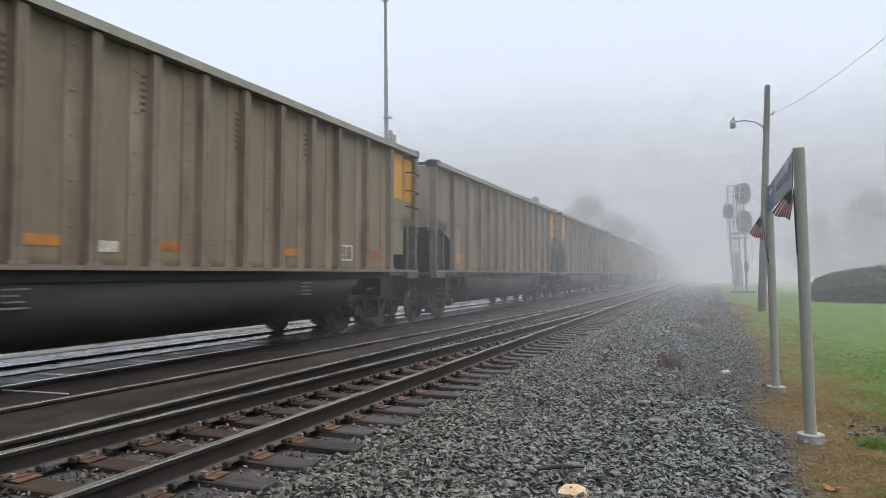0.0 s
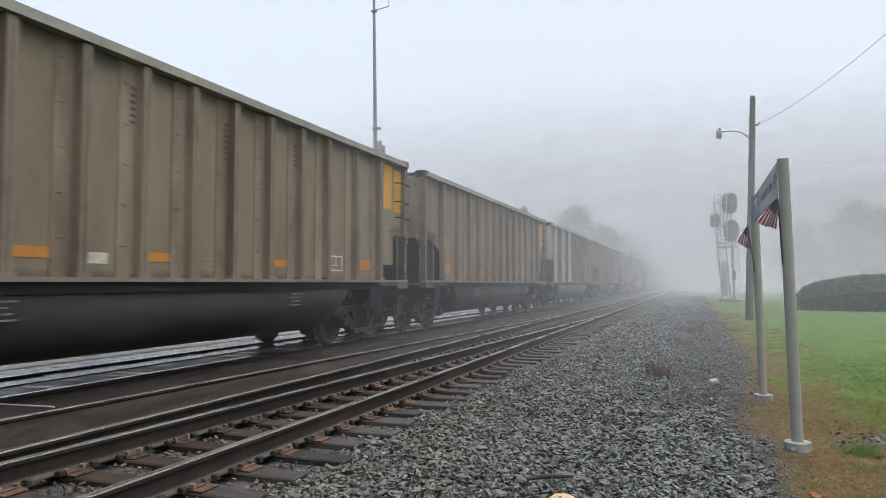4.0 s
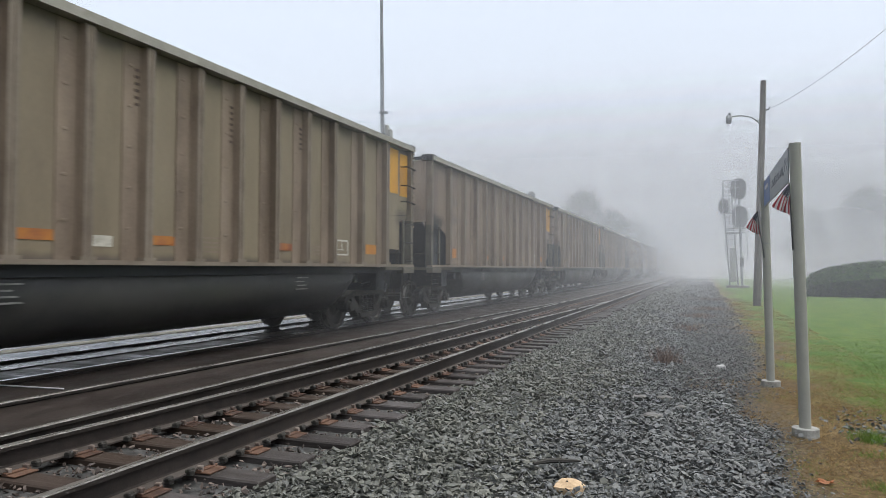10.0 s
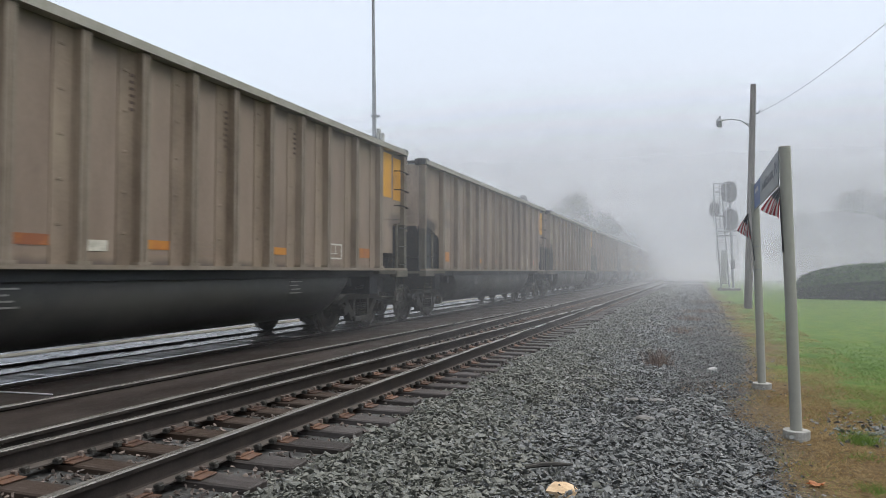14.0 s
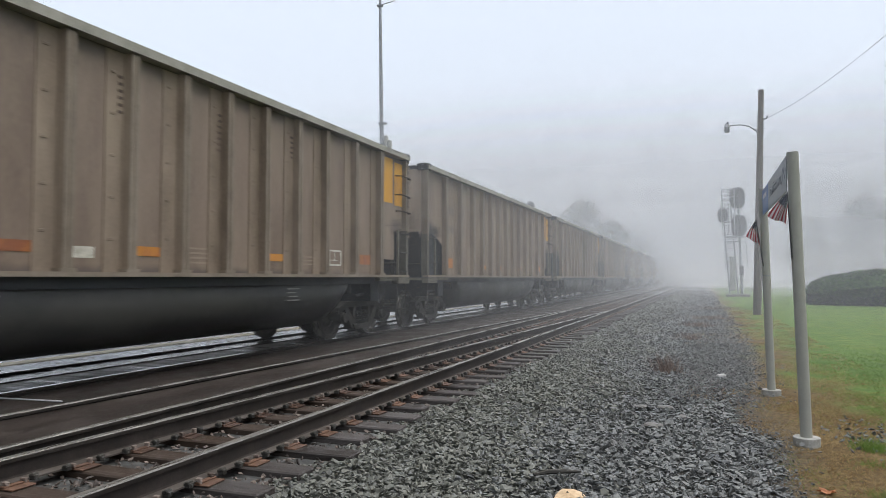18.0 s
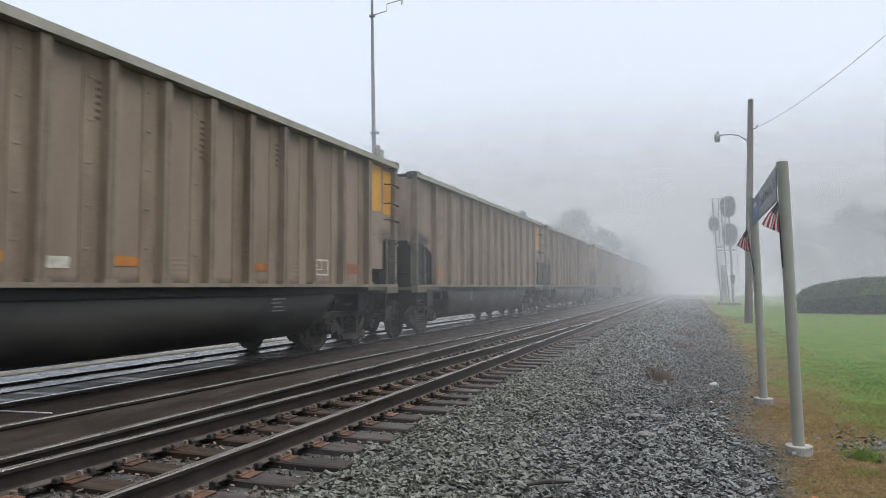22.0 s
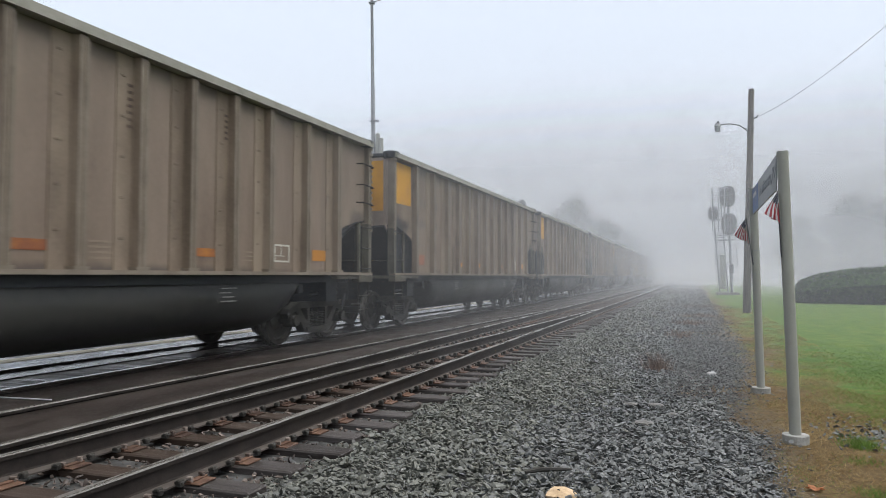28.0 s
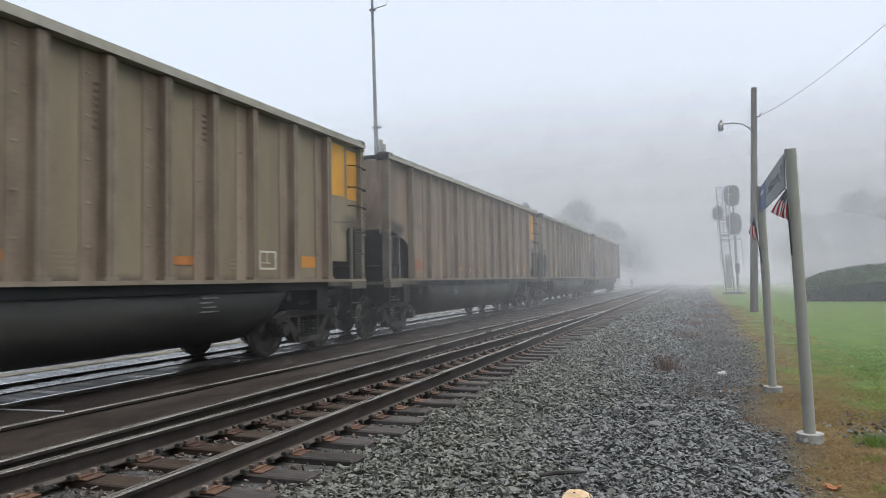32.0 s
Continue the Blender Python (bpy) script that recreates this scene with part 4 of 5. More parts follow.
def paint_graffiti(car):
    """White sprayed outlines on one belly tub."""
    strokes = [[(0.0, 0.3), (0.1, 0.1), (0.2, 0.05)], [(0.0, 0.35), (0.1, 0.75), (0.25, 0.97), (0.42, 0.8)], [(0.1, 0.5), (0.2, 0.45), (0.29, 0.5), (0.36, 0.08)],
               [(0.11, 0.52), (0.2, 0.64), (0.3, 0.54)], [(0.18, 0.32), (0.25, 0.45)], [(0.45, 0.05), (0.37, 0.65), (0.46, 0.6), (0.54, 0.8), (0.55, 0.5)],
               [(0.5, 0.1), (0.47, 0.42), (0.53, 0.1)], [(0.58, 0.08), (0.56, 0.5), (0.65, 0.72)], [(0.6, 0.12), (0.63, 0.12), (0.62, 0.5)], [(0.69, 0.05), (0.66, 0.5), (0.76, 0.66)],
               [(0.74, 0.12), (0.7, 0.36), (0.79, 0.4)], [(0.81, 0.05), (0.79, 0.5), (0.9, 0.66), (0.91, 0.3), (0.86, 0.08), (0.92, 0.03)],
               [(0.9, 0.08), (1.0, 0.06)], [(0.9, 0.22), (1.0, 0.2)], [(0.91, 0.35), (0.97, 0.34)], [(0.4, 0.83), (0.68, 0.81), (0.9, 0.7)]]
    zs, xs = [0.39, 0.46, 0.62, 0.82, 1.0, 1.16], [0.95, 1.18, 1.34, 1.42, 1.45, 1.40]
    for k, stroke in enumerate(strokes):
        ends = [stroke[0]] + stroke + [stroke[-1]]
        path = []
        for p0, p1, p2, p3 in zip(ends, ends[1:], ends[2:], ends[3:]):
            for q in range(7):
                t = q / 6
                # a smooth curve through the turning points of the stroke
                u, v = (0.5 * (2 * b + (c - a) * t + (2 * a - 5 * b + 4 * c - d) * t * t + (3 * b - a - 3 * c + d) * t ** 3) for a, b, c, d in zip(p0, p1, p2, p3))
                if q == 0 and path:
                    continue
                z = 1.17 - (0.53 + 0.22 * u) * v
                path.append((float(np.interp(z, zs, xs)) - 0.002, 7.28 + 3.27 * u * (0.64 + 0.36 * u), z))
        part("graffiti_stroke", bar(path, 0.018 if k > 4 else 0.024, 6), FADED_SPRAY, car, "faded white sprayed line")


paint_graffiti(CARS[30])


# ---- fill between the tracks and the lot behind the train ----
def strip(name, xs, ys, height, mat, label, category, kind="structure"):
    verts = [(x, y, height(x, y)) for y in ys for x in xs]
    w = len(xs)
    faces = [(j * w + i, j * w + i + 1, (j + 1) * w + i + 1, (j + 1) * w + i) for j in range(len(ys) - 1) for i in range(w - 1)]
    return tagged(new(name, mesh_from(name, verts, faces, mat, True)), label, category, kind=kind)


DIRT = material("brown_track_dirt", [(0.01183, 0.008174, 0.006481), (0.02254, 0.01662, 0.01324), (0.03832, 0.0293, 0.02367)], 1.2, 8, (0.4, 0.75), 0, 0.35, 30, stretch=(1.6, 1, 1))
KERB = material("cream_kerb_paint", [(0.27, 0.24, 0.18), (0.36, 0.325, 0.25), (0.43, 0.395, 0.31)], 4, 6, (0.85, 0.95), 0, 0.2, 60)
DIRT.node_tree.nodes["Principled BSDF"].inputs["Specular IOR Level"].default_value = 0.35
PUDDLES = material("puddled_cinders", [(0.012, 0.012, 0.013), (0.018, 0.018, 0.019), (0.03, 0.029, 0.028)], 1.5, 6, (0.0, 0.3), 0, 0.02, 40, stretch=(0.5, 2.6, 1), stops=[0.4, 0.52, 0.64])
CINDERS = material("wet_cinders", [(0.01, 0.0095, 0.009), (0.019, 0.017, 0.014), (0.034, 0.03, 0.025)], 1.5, 6, (0.12, 0.7), 0, 0.15, 40, stretch=(0.5, 2.6, 1))
WALKWAY = material("wet_pale_concrete", [(0.09, 0.0945, 0.1035), (0.18, 0.189, 0.2025), (0.27, 0.279, 0.297)], 1.2, 8, (0.08, 0.4), 0, 0.015, 60, stretch=(0.6, 2.0, 1))
LONG = [-8 + 0.35 * i for i in range(120)] + [36, 42, 52, 70, 100, 160, 260, END_Y]
LEVEL = -0.05
strip("track_dirt", [-7.2, -7.0, -6.8, -6.5, -6.2, -5.9, -5.6, -5.3, -5.1, -5.08], LONG,
      lambda x, y: LEVEL + 0.006 * noise.noise(Vector((x * 2.2, y * 2.2, 4))) - (0.13 if x > -5.09 else 0), DIRT, "trodden brown dirt filling the gap between the tracks", "dirt")
strip("cinder_fill", [-8.25, -8.0, -7.7, -7.5, -7.45], LONG,
      lambda x, y: LEVEL + 0.008 * noise.noise(Vector((x * 2, y * 2, 9))), CINDERS, "wet black cinders inside the main track", "dirt")
strip("puddle_fill", [-8.79, -8.6, -8.4, -8.25], LONG,
      lambda x, y: LEVEL + 0.016 + 0.004 * noise.noise(Vector((x * 2, y * 2, 9))), PUDDLES, "puddled black cinders along the far rail", "dirt")
strip("wet_walkway", [-9.54, -9.3, -9.1, -8.88], LONG, lambda x, y: -0.012, WALKWAY, "wet walkway beside the main track", "walkway")
strip("parking_lot", [-60, -40, -25, -18, -14, -12, -9.91], [-30, -10, 0, 10, 20, 30, 45, 70, 110], lambda x, y: -0.17, WET, "wet asphalt lot mirroring the sky", "asphalt")
kerb = thing("kerb", "pale concrete kerb along the wet lot", "kerb", kind="structure")
for i in range(24):
    part("kerb_stone", boxes((-9.9, -9.56, -12 + 3.0 * i, -9.012 + 3.0 * i, -0.36, 0.0), bevel=0.015), KERB, kerb)


# ---- loose stones, grass and litter ----
def scatter_mesh(name, verts, faces, mat):
    me = bpy.data.meshes.new(name)
    n, (m, k) = len(verts), faces.shape
    me.vertices.add(n)
    me.vertices.foreach_set("co", verts.astype(np.float32).ravel())
    me.loops.add(m * k)
    me.loops.foreach_set("vertex_index", faces.astype(np.int32).ravel())
    me.polygons.add(m)
    me.polygons.foreach_set("loop_start", np.arange(0, m * k, k, dtype=np.int32))
    me.polygons.foreach_set("loop_total", np.full(m, k, dtype=np.int32))
    me.update(calc_edges=True)
    me.polygons.foreach_set("use_smooth", np.zeros(m, dtype=bool))
    me.materials.append(mat)
    return me


CRIB = material("rust_stained_ballast", [(0.01968, 0.01412, 0.01136), (0.05412, 0.0406, 0.03325), (0.0984, 0.07589, 0.06244), (0.1574, 0.1236, 0.1014)], 2.5, 5, (0.5, 0.8), bump=0.6, fine=30, island=0.6, stops=[0.2, 0.4, 0.58, 0.8])


def stone_shapes():
    """A dozen angular broken stones of nine corners each, as (corners, triangles)."""
    rng, shapes = random.Random(8), []
    for k in range(14):
        bm = bmesh.new()
        for i in range(9):
            d = Vector((rng.gauss(0, 1), rng.gauss(0, 1), rng.gauss(0, 1))).normalized()
            bm.verts.new(d * rng.uniform(0.8, 1.1))
        bmesh.ops.convex_hull(bm, input=bm.verts[:])
        bmesh.ops.delete(bm, geom=[v for v in bm.verts if not v.link_faces], context="VERTS")
        bmesh.ops.triangulate(bm, faces=bm.faces[:])
        bm.normal_update()
        bm.verts.index_update()
        shapes.append((np.array([v.co[:] for v in bm.verts]), np.array([[v.index for v in f.verts] for f in bm.faces])))
        bm.free()
    return shapes


STONES = stone_shapes()


def stone_cloud(rng, xyz, size):
    """Broken stones, flattened and lying mostly on their broad sides."""
    n = len(xyz)
    scale = np.stack([size * rng.uniform(0.85, 1.6, n), size * rng.uniform(0.6, 1.05, n), size * rng.uniform(0.3, 0.6, n)], 1)
    q = rng.normal(size=(n, 4)) * np.array([1.6, 0.3, 0.3, 1.6])
    q /= np.linalg.norm(q, axis=1)[:, None]
    w, x, y, z = q.T
    r = np.stack([1 - 2 * (y * y + z * z), 2 * (x * y - z * w), 2 * (x * z + y * w), 2 * (x * y + z * w), 1 - 2 * (x * x + z * z), 2 * (y * z - x * w), 2 * (x * z - y * w), 2 * (y * z + x * w), 1 - 2 * (x * x + y * y)], 1).reshape(n, 3, 3)
    kind = rng.integers(0, len(STONES), n)
    verts, faces, base = [], [], 0
    for k, (corners, tris) in enumerate(STONES):
        i = np.flatnonzero(kind == k)
        v = np.einsum("nij,nkj->nki", r[i], corners[None] * scale[i][:, None]) + xyz[i][:, None]
        verts.append(v.reshape(-1, 3))
        faces.append((tris[None] + base + len(corners) * np.arange(len(i))[:, None, None]).reshape(-1, 3))
        base += len(i) * len(corners)
    return np.concatenate(verts), np.concatenate(faces)


def ground_zs(x):
    k = np.clip((x + 2.6) / 1.6, 0, 1)
    return np.where(x < -10.6, -0.32, -0.245 - 0.06 * k * k * (3 - 2 * k))


def edge(y):
    """Where the gravel gives way to the verge."""
    return np.interp(y, [2.4, 5.4, 6.2, 7.2, 7.7, 8.2, 9.0, 9.8, 12.8, 17, 25, 42, 80], [0.4, 0.54, 0.46, 0.55, 0.42, 0.22, 0.25, 0.43, 0.74, 0.85, 0.9, 0.8, 0.6]) + 0.05 * np.sin(y * 5.3) + 0.04 * np.sin(y * 11.3 + 1)


def spread_stones():
    rng = np.random.default_rng(11)

    def field(n, y0, y1, x0, x1, s0, s1, lift, fade):
        y = rng.uniform(y0, y1, n)
        x = rng.uniform(x0, x1, n)
        z_drop = np.where(x < -2.75, 0.03, 0.0)
        keep = x < edge(y) + rng.exponential(fade, n) * 0.7
        x, y, z_drop = x[keep], y[keep], z_drop[keep]
        size = np.where(x > edge(y), 0.55, np.where((y > 9.5) & (x > -0.5), 0.62, 1.0)) * rng.uniform(s0, s1, len(x)) * rng.choice([0.7, 1.0, 1.35], len(x), p=[0.35, 0.5, 0.15])
        z = ground_zs(x) - z_drop + rng.uniform(0.0, lift, len(x))
        return x, y, z, size
    parts = [field(12000, -4.5, 2.4, -3.05, 1.3, 0.018, 0.038, 0.05, 0.12), field(38000, 2.4, 9.0, -3.05, 1.3, 0.017, 0.035, 0.055, 0.12), field(34000, 9.0, 18.0, -3.05, 1.3, 0.019, 0.036, 0.05, 0.18), field(16000, 18.0, 42.0, -3.05, 1.2, 0.03, 0.052, 0.045, 0.2), field(7000, 42.0, 90.0, -3.05, 1.0, 0.05, 0.09, 0.06, 0.3)]
    # between the ties, and beyond the tie ends
    cribs = []
    for n, x0, x1, y0, y1 in ((7000, -4.9, -2.9, 2.2, 14.0), (5000, -4.9, -2.9, 14.0, 34.0)):
        x, y = rng.uniform(x0, x1, n), rng.uniform(y0, y1, n)
        off = np.abs(((y - 4.11) / 0.547 + 0.5) % 1 - 0.5) * 0.547
        keep = (off > 0.12) & (np.abs(x - NEAR_RAIL) > 0.09) & (np.abs(x - NEAR_RAIL + 0.05 + (SWITCH_Y - y) / SPREAD) > 0.09)
        x, y = x[keep], y[keep]
        cribs.append((x, y, np.full(len(x), -0.25) + rng.uniform(-0.01, 0.035, len(x)), rng.uniform(0.016, 0.032, len(x)), ))
    x, y = rng.normal(1.62, 0.24, 260), rng.normal(8.0, 0.4, 260)
    parts.append((x, y, ground_zs(x) + 0.004, rng.uniform(0.012, 0.032, 260)))
    x, y, z, size = (np.concatenate(c) for c in zip(*parts))
    # nothing lies on the ties' ends
    off = np.abs(((y - 4.11) / 0.547 + 0.5) % 1 - 0.5) * 0.547
    clear = ~((x < -2.92 - 0.08 * np.sin(y * 7)) & (off < 0.125))
    p, size = np.stack([x, y, z], 1)[clear], size[clear]
    worn = p[:, 0] + 0.3 * np.sin(p[:, 1] * 1.1) + rng.normal(0, 0.35, len(p)) > -1.35
    for name, which, mat, label in (("ballast_stones", ~worn, BALLAST, "angular grey-green crushed ballast stones"), ("path_stones", worn, PATH_STONE, "dark blue-grey crushed stones of the track side path")):
        v, f = stone_cloud(rng, p[which], size[which])
        tagged(new(name, scatter_mesh(name, v, f, mat)), label, "ballast", kind="stuff")
    x, y, z, size = (np.concatenate(c) for c in zip(*cribs))
    cv, cf = stone_cloud(rng, np.stack([x, y, z], 1), size)
    tagged(new("crib_stones", scatter_mesh("crib_stones", cv, cf, CRIB)), "rust-stained brown stones between the ties", "ballast", kind="stuff")


spread_stones()


def blades(rng, x, y, z, height, width, lean):
    n = len(x)
    a = rng.uniform(0, 2 * np.pi, n)
    dx, dy = np.cos(a) * width, np.sin(a) * width
    b = rng.uniform(0, 2 * np.pi, n)
    lx, ly = np.cos(b) * lean * height, np.sin(b) * lean * height
    p = np.stack([x, y, z], 1)
    v = np.stack([p + np.stack([-dx, -dy, 0 * dx], 1), p + np.stack([dx, dy, 0 * dx], 1), p + np.stack([lx, ly, height], 1)], 1)
    return v.reshape(-1, 3), np.arange(3 * n).reshape(-1, 3)


def grow_grass():
    rng = np.random.default_rng(4)
    y = np.concatenate([3 + 34 * rng.random(320000) ** 1.9, rng.uniform(-4.5, 3, 70000)])
    x = rng.uniform(0.0, 1.0, len(y)) * (1.5 + 0.62 * np.maximum(y, 3.5)) + 0.1
    sway = 0.55 * np.sin(y * 0.8 + 1) + 0.35 * np.sin(x * 2.1 + y * 1.7) + 0.25 * np.sin(y * 3.1)
    n1 = rng.random(len(y))
    green = (rng.random(len(y)) < (19 - y) / 8) & (x + 0.5 * sway > np.clip(2.45 - 0.1 * (y - 4), 1.15, 2.45) + 1.1 * (n1 - 0.2))
    dry = ~green & (x < 2.6) & (x > edge(y) - 0.12 + 0.45 * n1 ** 2) & (np.sin(x * 5 + y * 2.2) + np.sin(y * 3.7 - x * 3) > -1.5 + n1)
    z = ground_zs(x) - 0.012
    g = green
    v, f = blades(rng, x[g], y[g], z[g], rng.uniform(0.015, 0.04, g.sum()), 0.0018 + 0.0003 * y[g], 1.6)
    tagged(new("lawn_grass", scatter_mesh("lawn_grass", v, f, BLADE)), "short green lawn grass", "grass", kind="stuff")
    g = dry
    v, f = blades(rng, x[g], y[g], z[g], rng.uniform(0.01, 0.03, g.sum()), 0.0008 + 0.0003 * y[g], 1.6)
    # a thick mat of dead stalks over the near verge, with a few live ones among them
    x, y = rng.uniform(0.15, 3.2, 90000), 4.4 + 9 * rng.random(90000) ** 1.4
    m = (x > edge(y) + 0.12 * rng.random(len(x))) & (np.sin(x * 6 + y * 2.7) + np.sin(y * 4.3 - x * 3.1) + rng.normal(0, 0.6, len(x)) > -1.1) & (x < 3.9 - 0.13 * y + rng.normal(0, 0.35, len(x)))
    live = m & (rng.random(len(x)) < 0.1 + 0.12 * np.sin(x * 3.3 + y * 1.9))
    v2, f2 = blades(rng, x[m & ~live], y[m & ~live], ground_zs(x[m & ~live]) - 0.008, rng.uniform(0.006, 0.022, (m & ~live).sum()), 0.0012, 1.9)
    v, f = np.concatenate([v, v2]), np.concatenate([f, f2 + len(v)])
    lv, lf = blades(rng, x[live], y[live], ground_zs(x[live]) - 0.01, rng.uniform(0.012, 0.035, live.sum()), 0.0016, 1.2)
    tagged(new("verge_grass", scatter_mesh("verge_grass", lv, lf, BLADE)), "sparse green blades among the dead grass", "grass", kind="stuff")
    tagged(new("dry_grass", scatter_mesh("dry_grass", v, f, DRY)), "dead brown grass along the gravel", "grass", kind="stuff")


grow_grass()


def tuft(name, label, x, y, count, spread, height, mat, lean=0.5, seed=1):
    rng = np.random.default_rng(seed)
    px, py = rng.normal(0, spread, count), rng.normal(0, spread, count)
    v, f = blades(rng, px, py, np.zeros(count), rng.uniform(0.4, 1.0, count) * height, 0.001 + 0.0002 * y, lean)
    ob = new(name, scatter_mesh(name, v, f, mat))
    ob.location = (x, y, float(ground_zs(np.array(x))) - 0.01)
    return tagged(ob, label, "plant", kind="stuff" if "weed" in name else "")


WEED = material("brown_weed", [(0.091, 0.061, 0.048), (0.156, 0.1074, 0.0816), (0.221, 0.1525, 0.108)], 3, 5, (0.7, 0.9), 0, 0, 30, island=0.5)
tuft("grass_tuft", "bright green tuft of grass among cinders", 1.41, 7.45, 320, 0.085, 0.15, BLADE, 0.7, 2)
tuft("grass_tuft", "low green weed beside the gravel", 1.3, 6.82, 140, 0.09, 0.06, BLADE, 0.9, 3)
tuft("grass_tuft", "low green weed beside the gravel", 1.19, 5.82, 160, 0.06, 0.08, BLADE, 0.8, 4)
for i, (x, y) in enumerate(((-0.11, 20.60), (0.16, 17.02), (-0.56, 18.23), (0.21, 10.25), (0.10, 9.83), (0.95, 25.53), (-0.45, 29.20))):
    tuft("dry_weed", "low brown weeds creeping over the gravel", x, y, 420, 0.2 + 0.014 * y, 0.05, WEED if i % 2 else DRY, 1.4, 20 + i)
tuft("dry_weed", "dry brown weed standing in the ballast", -0.62, 12.1, 320, 0.1, 0.42, WEED, 0.5, 5)
tuft("dry_weed", "low dry weed in the gravel", -0.45, 19.0, 160, 0.16, 0.25, WEED, 0.5, 6)
tuft("dry_weed", "low dry weed in the gravel", -0.2, 24.0, 220, 0.3, 0.25, WEED, 0.5, 7)
tuft("dry_weed", "straw-coloured weed at the gravel's edge", 0.35, 10.4, 140, 0.12, 0.07, DRY, 1.0, 8)
tuft("dry_weed", "dry brown weeds along the gravel path", 0.1, 29.0, 420, 0.6, 0.16, WEED, 1.2, 9)
tuft("dry_weed", "dry brown weeds along the gravel path", 0.5, 38.0, 420, 0.9, 0.16, WEED, 1.3, 10)


def rock(name, label, x, y, size, mat, seed, flat=0.6):
    rng = random.Random(seed)
    bm = bmesh.new()
    bmesh.ops.create_icosphere(bm, subdivisions=2, radius=1)
    for v in bm.verts:
        k = 1 + 0.3 * noise.noise(v.co * 1.4 + Vector((seed, 0, 0)))
        v.co = Vector((v.co.x * size * k, v.co.y * size * 0.75 * k, v.co.z * size * flat * k))
    ob = part(name, bm, mat)
    ob.location = (x, y, float(ground_zs(np.array(x))) + size * flat * 0.55)
    ob.rotation_euler.z = rng.uniform(0, 6)
    return tagged(ob, label, "stone")


SLAB = material("brownish_slab", [(0.07, 0.066, 0.06), (0.105, 0.1, 0.09), (0.15, 0.143, 0.128)], 6, 6, (0.5, 0.8), 0, 0.4, 50)
TAN = material("tan_sandstone", [(0.3, 0.2, 0.11), (0.48, 0.34, 0.2), (0.58, 0.44, 0.29)], 9, 7, (0.7, 0.9), 0, 0.5, 60)
PALE = material("white_stone", [(0.24, 0.24, 0.224), (0.336, 0.336, 0.32), (0.4, 0.4, 0.376)], 9, 6, (0.6, 0.8), 0, 0.3, 60)
RUSSET = material("fallen_leaf", [(0.3325, 0.117, 0.0425), (0.475, 0.198, 0.085), (0.57, 0.288, 0.136)], 12, 6, (0.5, 0.8), 0, 0.2, 60)
rock("stone", "rounded tan sandstone lump on the ballast", -0.94, 4.93, 0.15, TAN, 3, 0.36)
block = part("stone", boxes((-0.065, 0.065, -0.045, 0.045, -0.04, 0.04), bevel=0.016), PALE)
block.matrix_basis = pose(0.195, 11.6, -0.25, 12, -10, 20)
tagged(block, "pale white squared stone lying on the gravel", "stone")
rock("stone", "pale flat stone in the gravel", -0.5, 14.6, 0.1, PALE, 9, 0.25)
for i, (x, y, r) in enumerate(((-0.55, 7.56, 0.12), (-0.76, 8.63, 0.1), (-0.48, 8.65, 0.11), (-0.28, 8.2, 0.07))):
    slab = rock("stone", "flat brownish slab of stone on the ballast", x, y, r, SLAB, 20 + i, 0.28)
    slab.location.z += 0.03
stick = part("driftwood", bar([(-1.27, 5.24, -0.222), (-1.17, 5.32, -0.212), (-1.08, 5.37, -0.214), (-0.95, 5.46, -0.226)], [0.012, 0.02, 0.018, 0.008], 7), TRUCK)
tagged(stick, "dark weathered stick lying on the ballast", "stick")


def fallen_leaf():
    bm = bmesh.new()
    n = 14
    ring = [bm.verts.new((0.075 * math.cos(6.283 * i / n) * (1 if i % 2 else 0.62), 0.055 * math.sin(6.283 * i / n) * (1 if i % 2 else 0.7), 0.014 + 0.012 * math.sin(i * 1.7))) for i in range(n)]
    c = bm.verts.new((0, 0, 0.004))
    for i in range(n):
        bm.faces.new((c, ring[i], ring[(i + 1) % n]))
    bmesh.ops.solidify(bm, geom=bm.faces[:], thickness=0.003)
    ob = part("fallen_leaf", bm, RUSSET)
    ob.location = (0.79, 5.8, -0.3)
    tagged(ob, "curled russet fallen leaf on the dead grass", "leaf")


fallen_leaf()


# ---- station sign ----
BLUE = material("sign_blue", [(0.02, 0.06, 0.16), (0.03, 0.09, 0.24), (0.04, 0.11, 0.28)], 3, 4, (0.35, 0.5), 0, 0.03, 60)
SIGN_GREY = material("sign_grey", [(0.1685, 0.1822, 0.1853), (0.2022, 0.2164, 0.219), (0.2246, 0.2391, 0.2415)], 2, 4, (0.35, 0.5), 0.2, 0.03, 60)
SIGN_INK = material("sign_lettering", [(0.1633, 0.1828, 0.1959), (0.2042, 0.2254, 0.2368), (0.2449, 0.2662, 0.2743)], 6, 4, (0.4, 0.6), 0, 0.03, 60)
RED = material("flag_red", [(0.2, 0.015, 0.022), (0.28, 0.025, 0.034), (0.34, 0.035, 0.045)], 8, 4, (0.7, 0.9), 0, 0.1, 90)
CLOTH = material("flag_white", [(0.42, 0.42, 0.42), (0.52, 0.52, 0.52), (0.6, 0.6, 0.6)], 8, 4, (0.7, 0.9), 0, 0.1, 90)
NAVY = material("flag_blue", [(0.0096, 0.0108, 0.0228), (0.016, 0.018, 0.038), (0.024, 0.024, 0.0494)], 8, 4, (0.7, 0.9), 0, 0.1, 90)


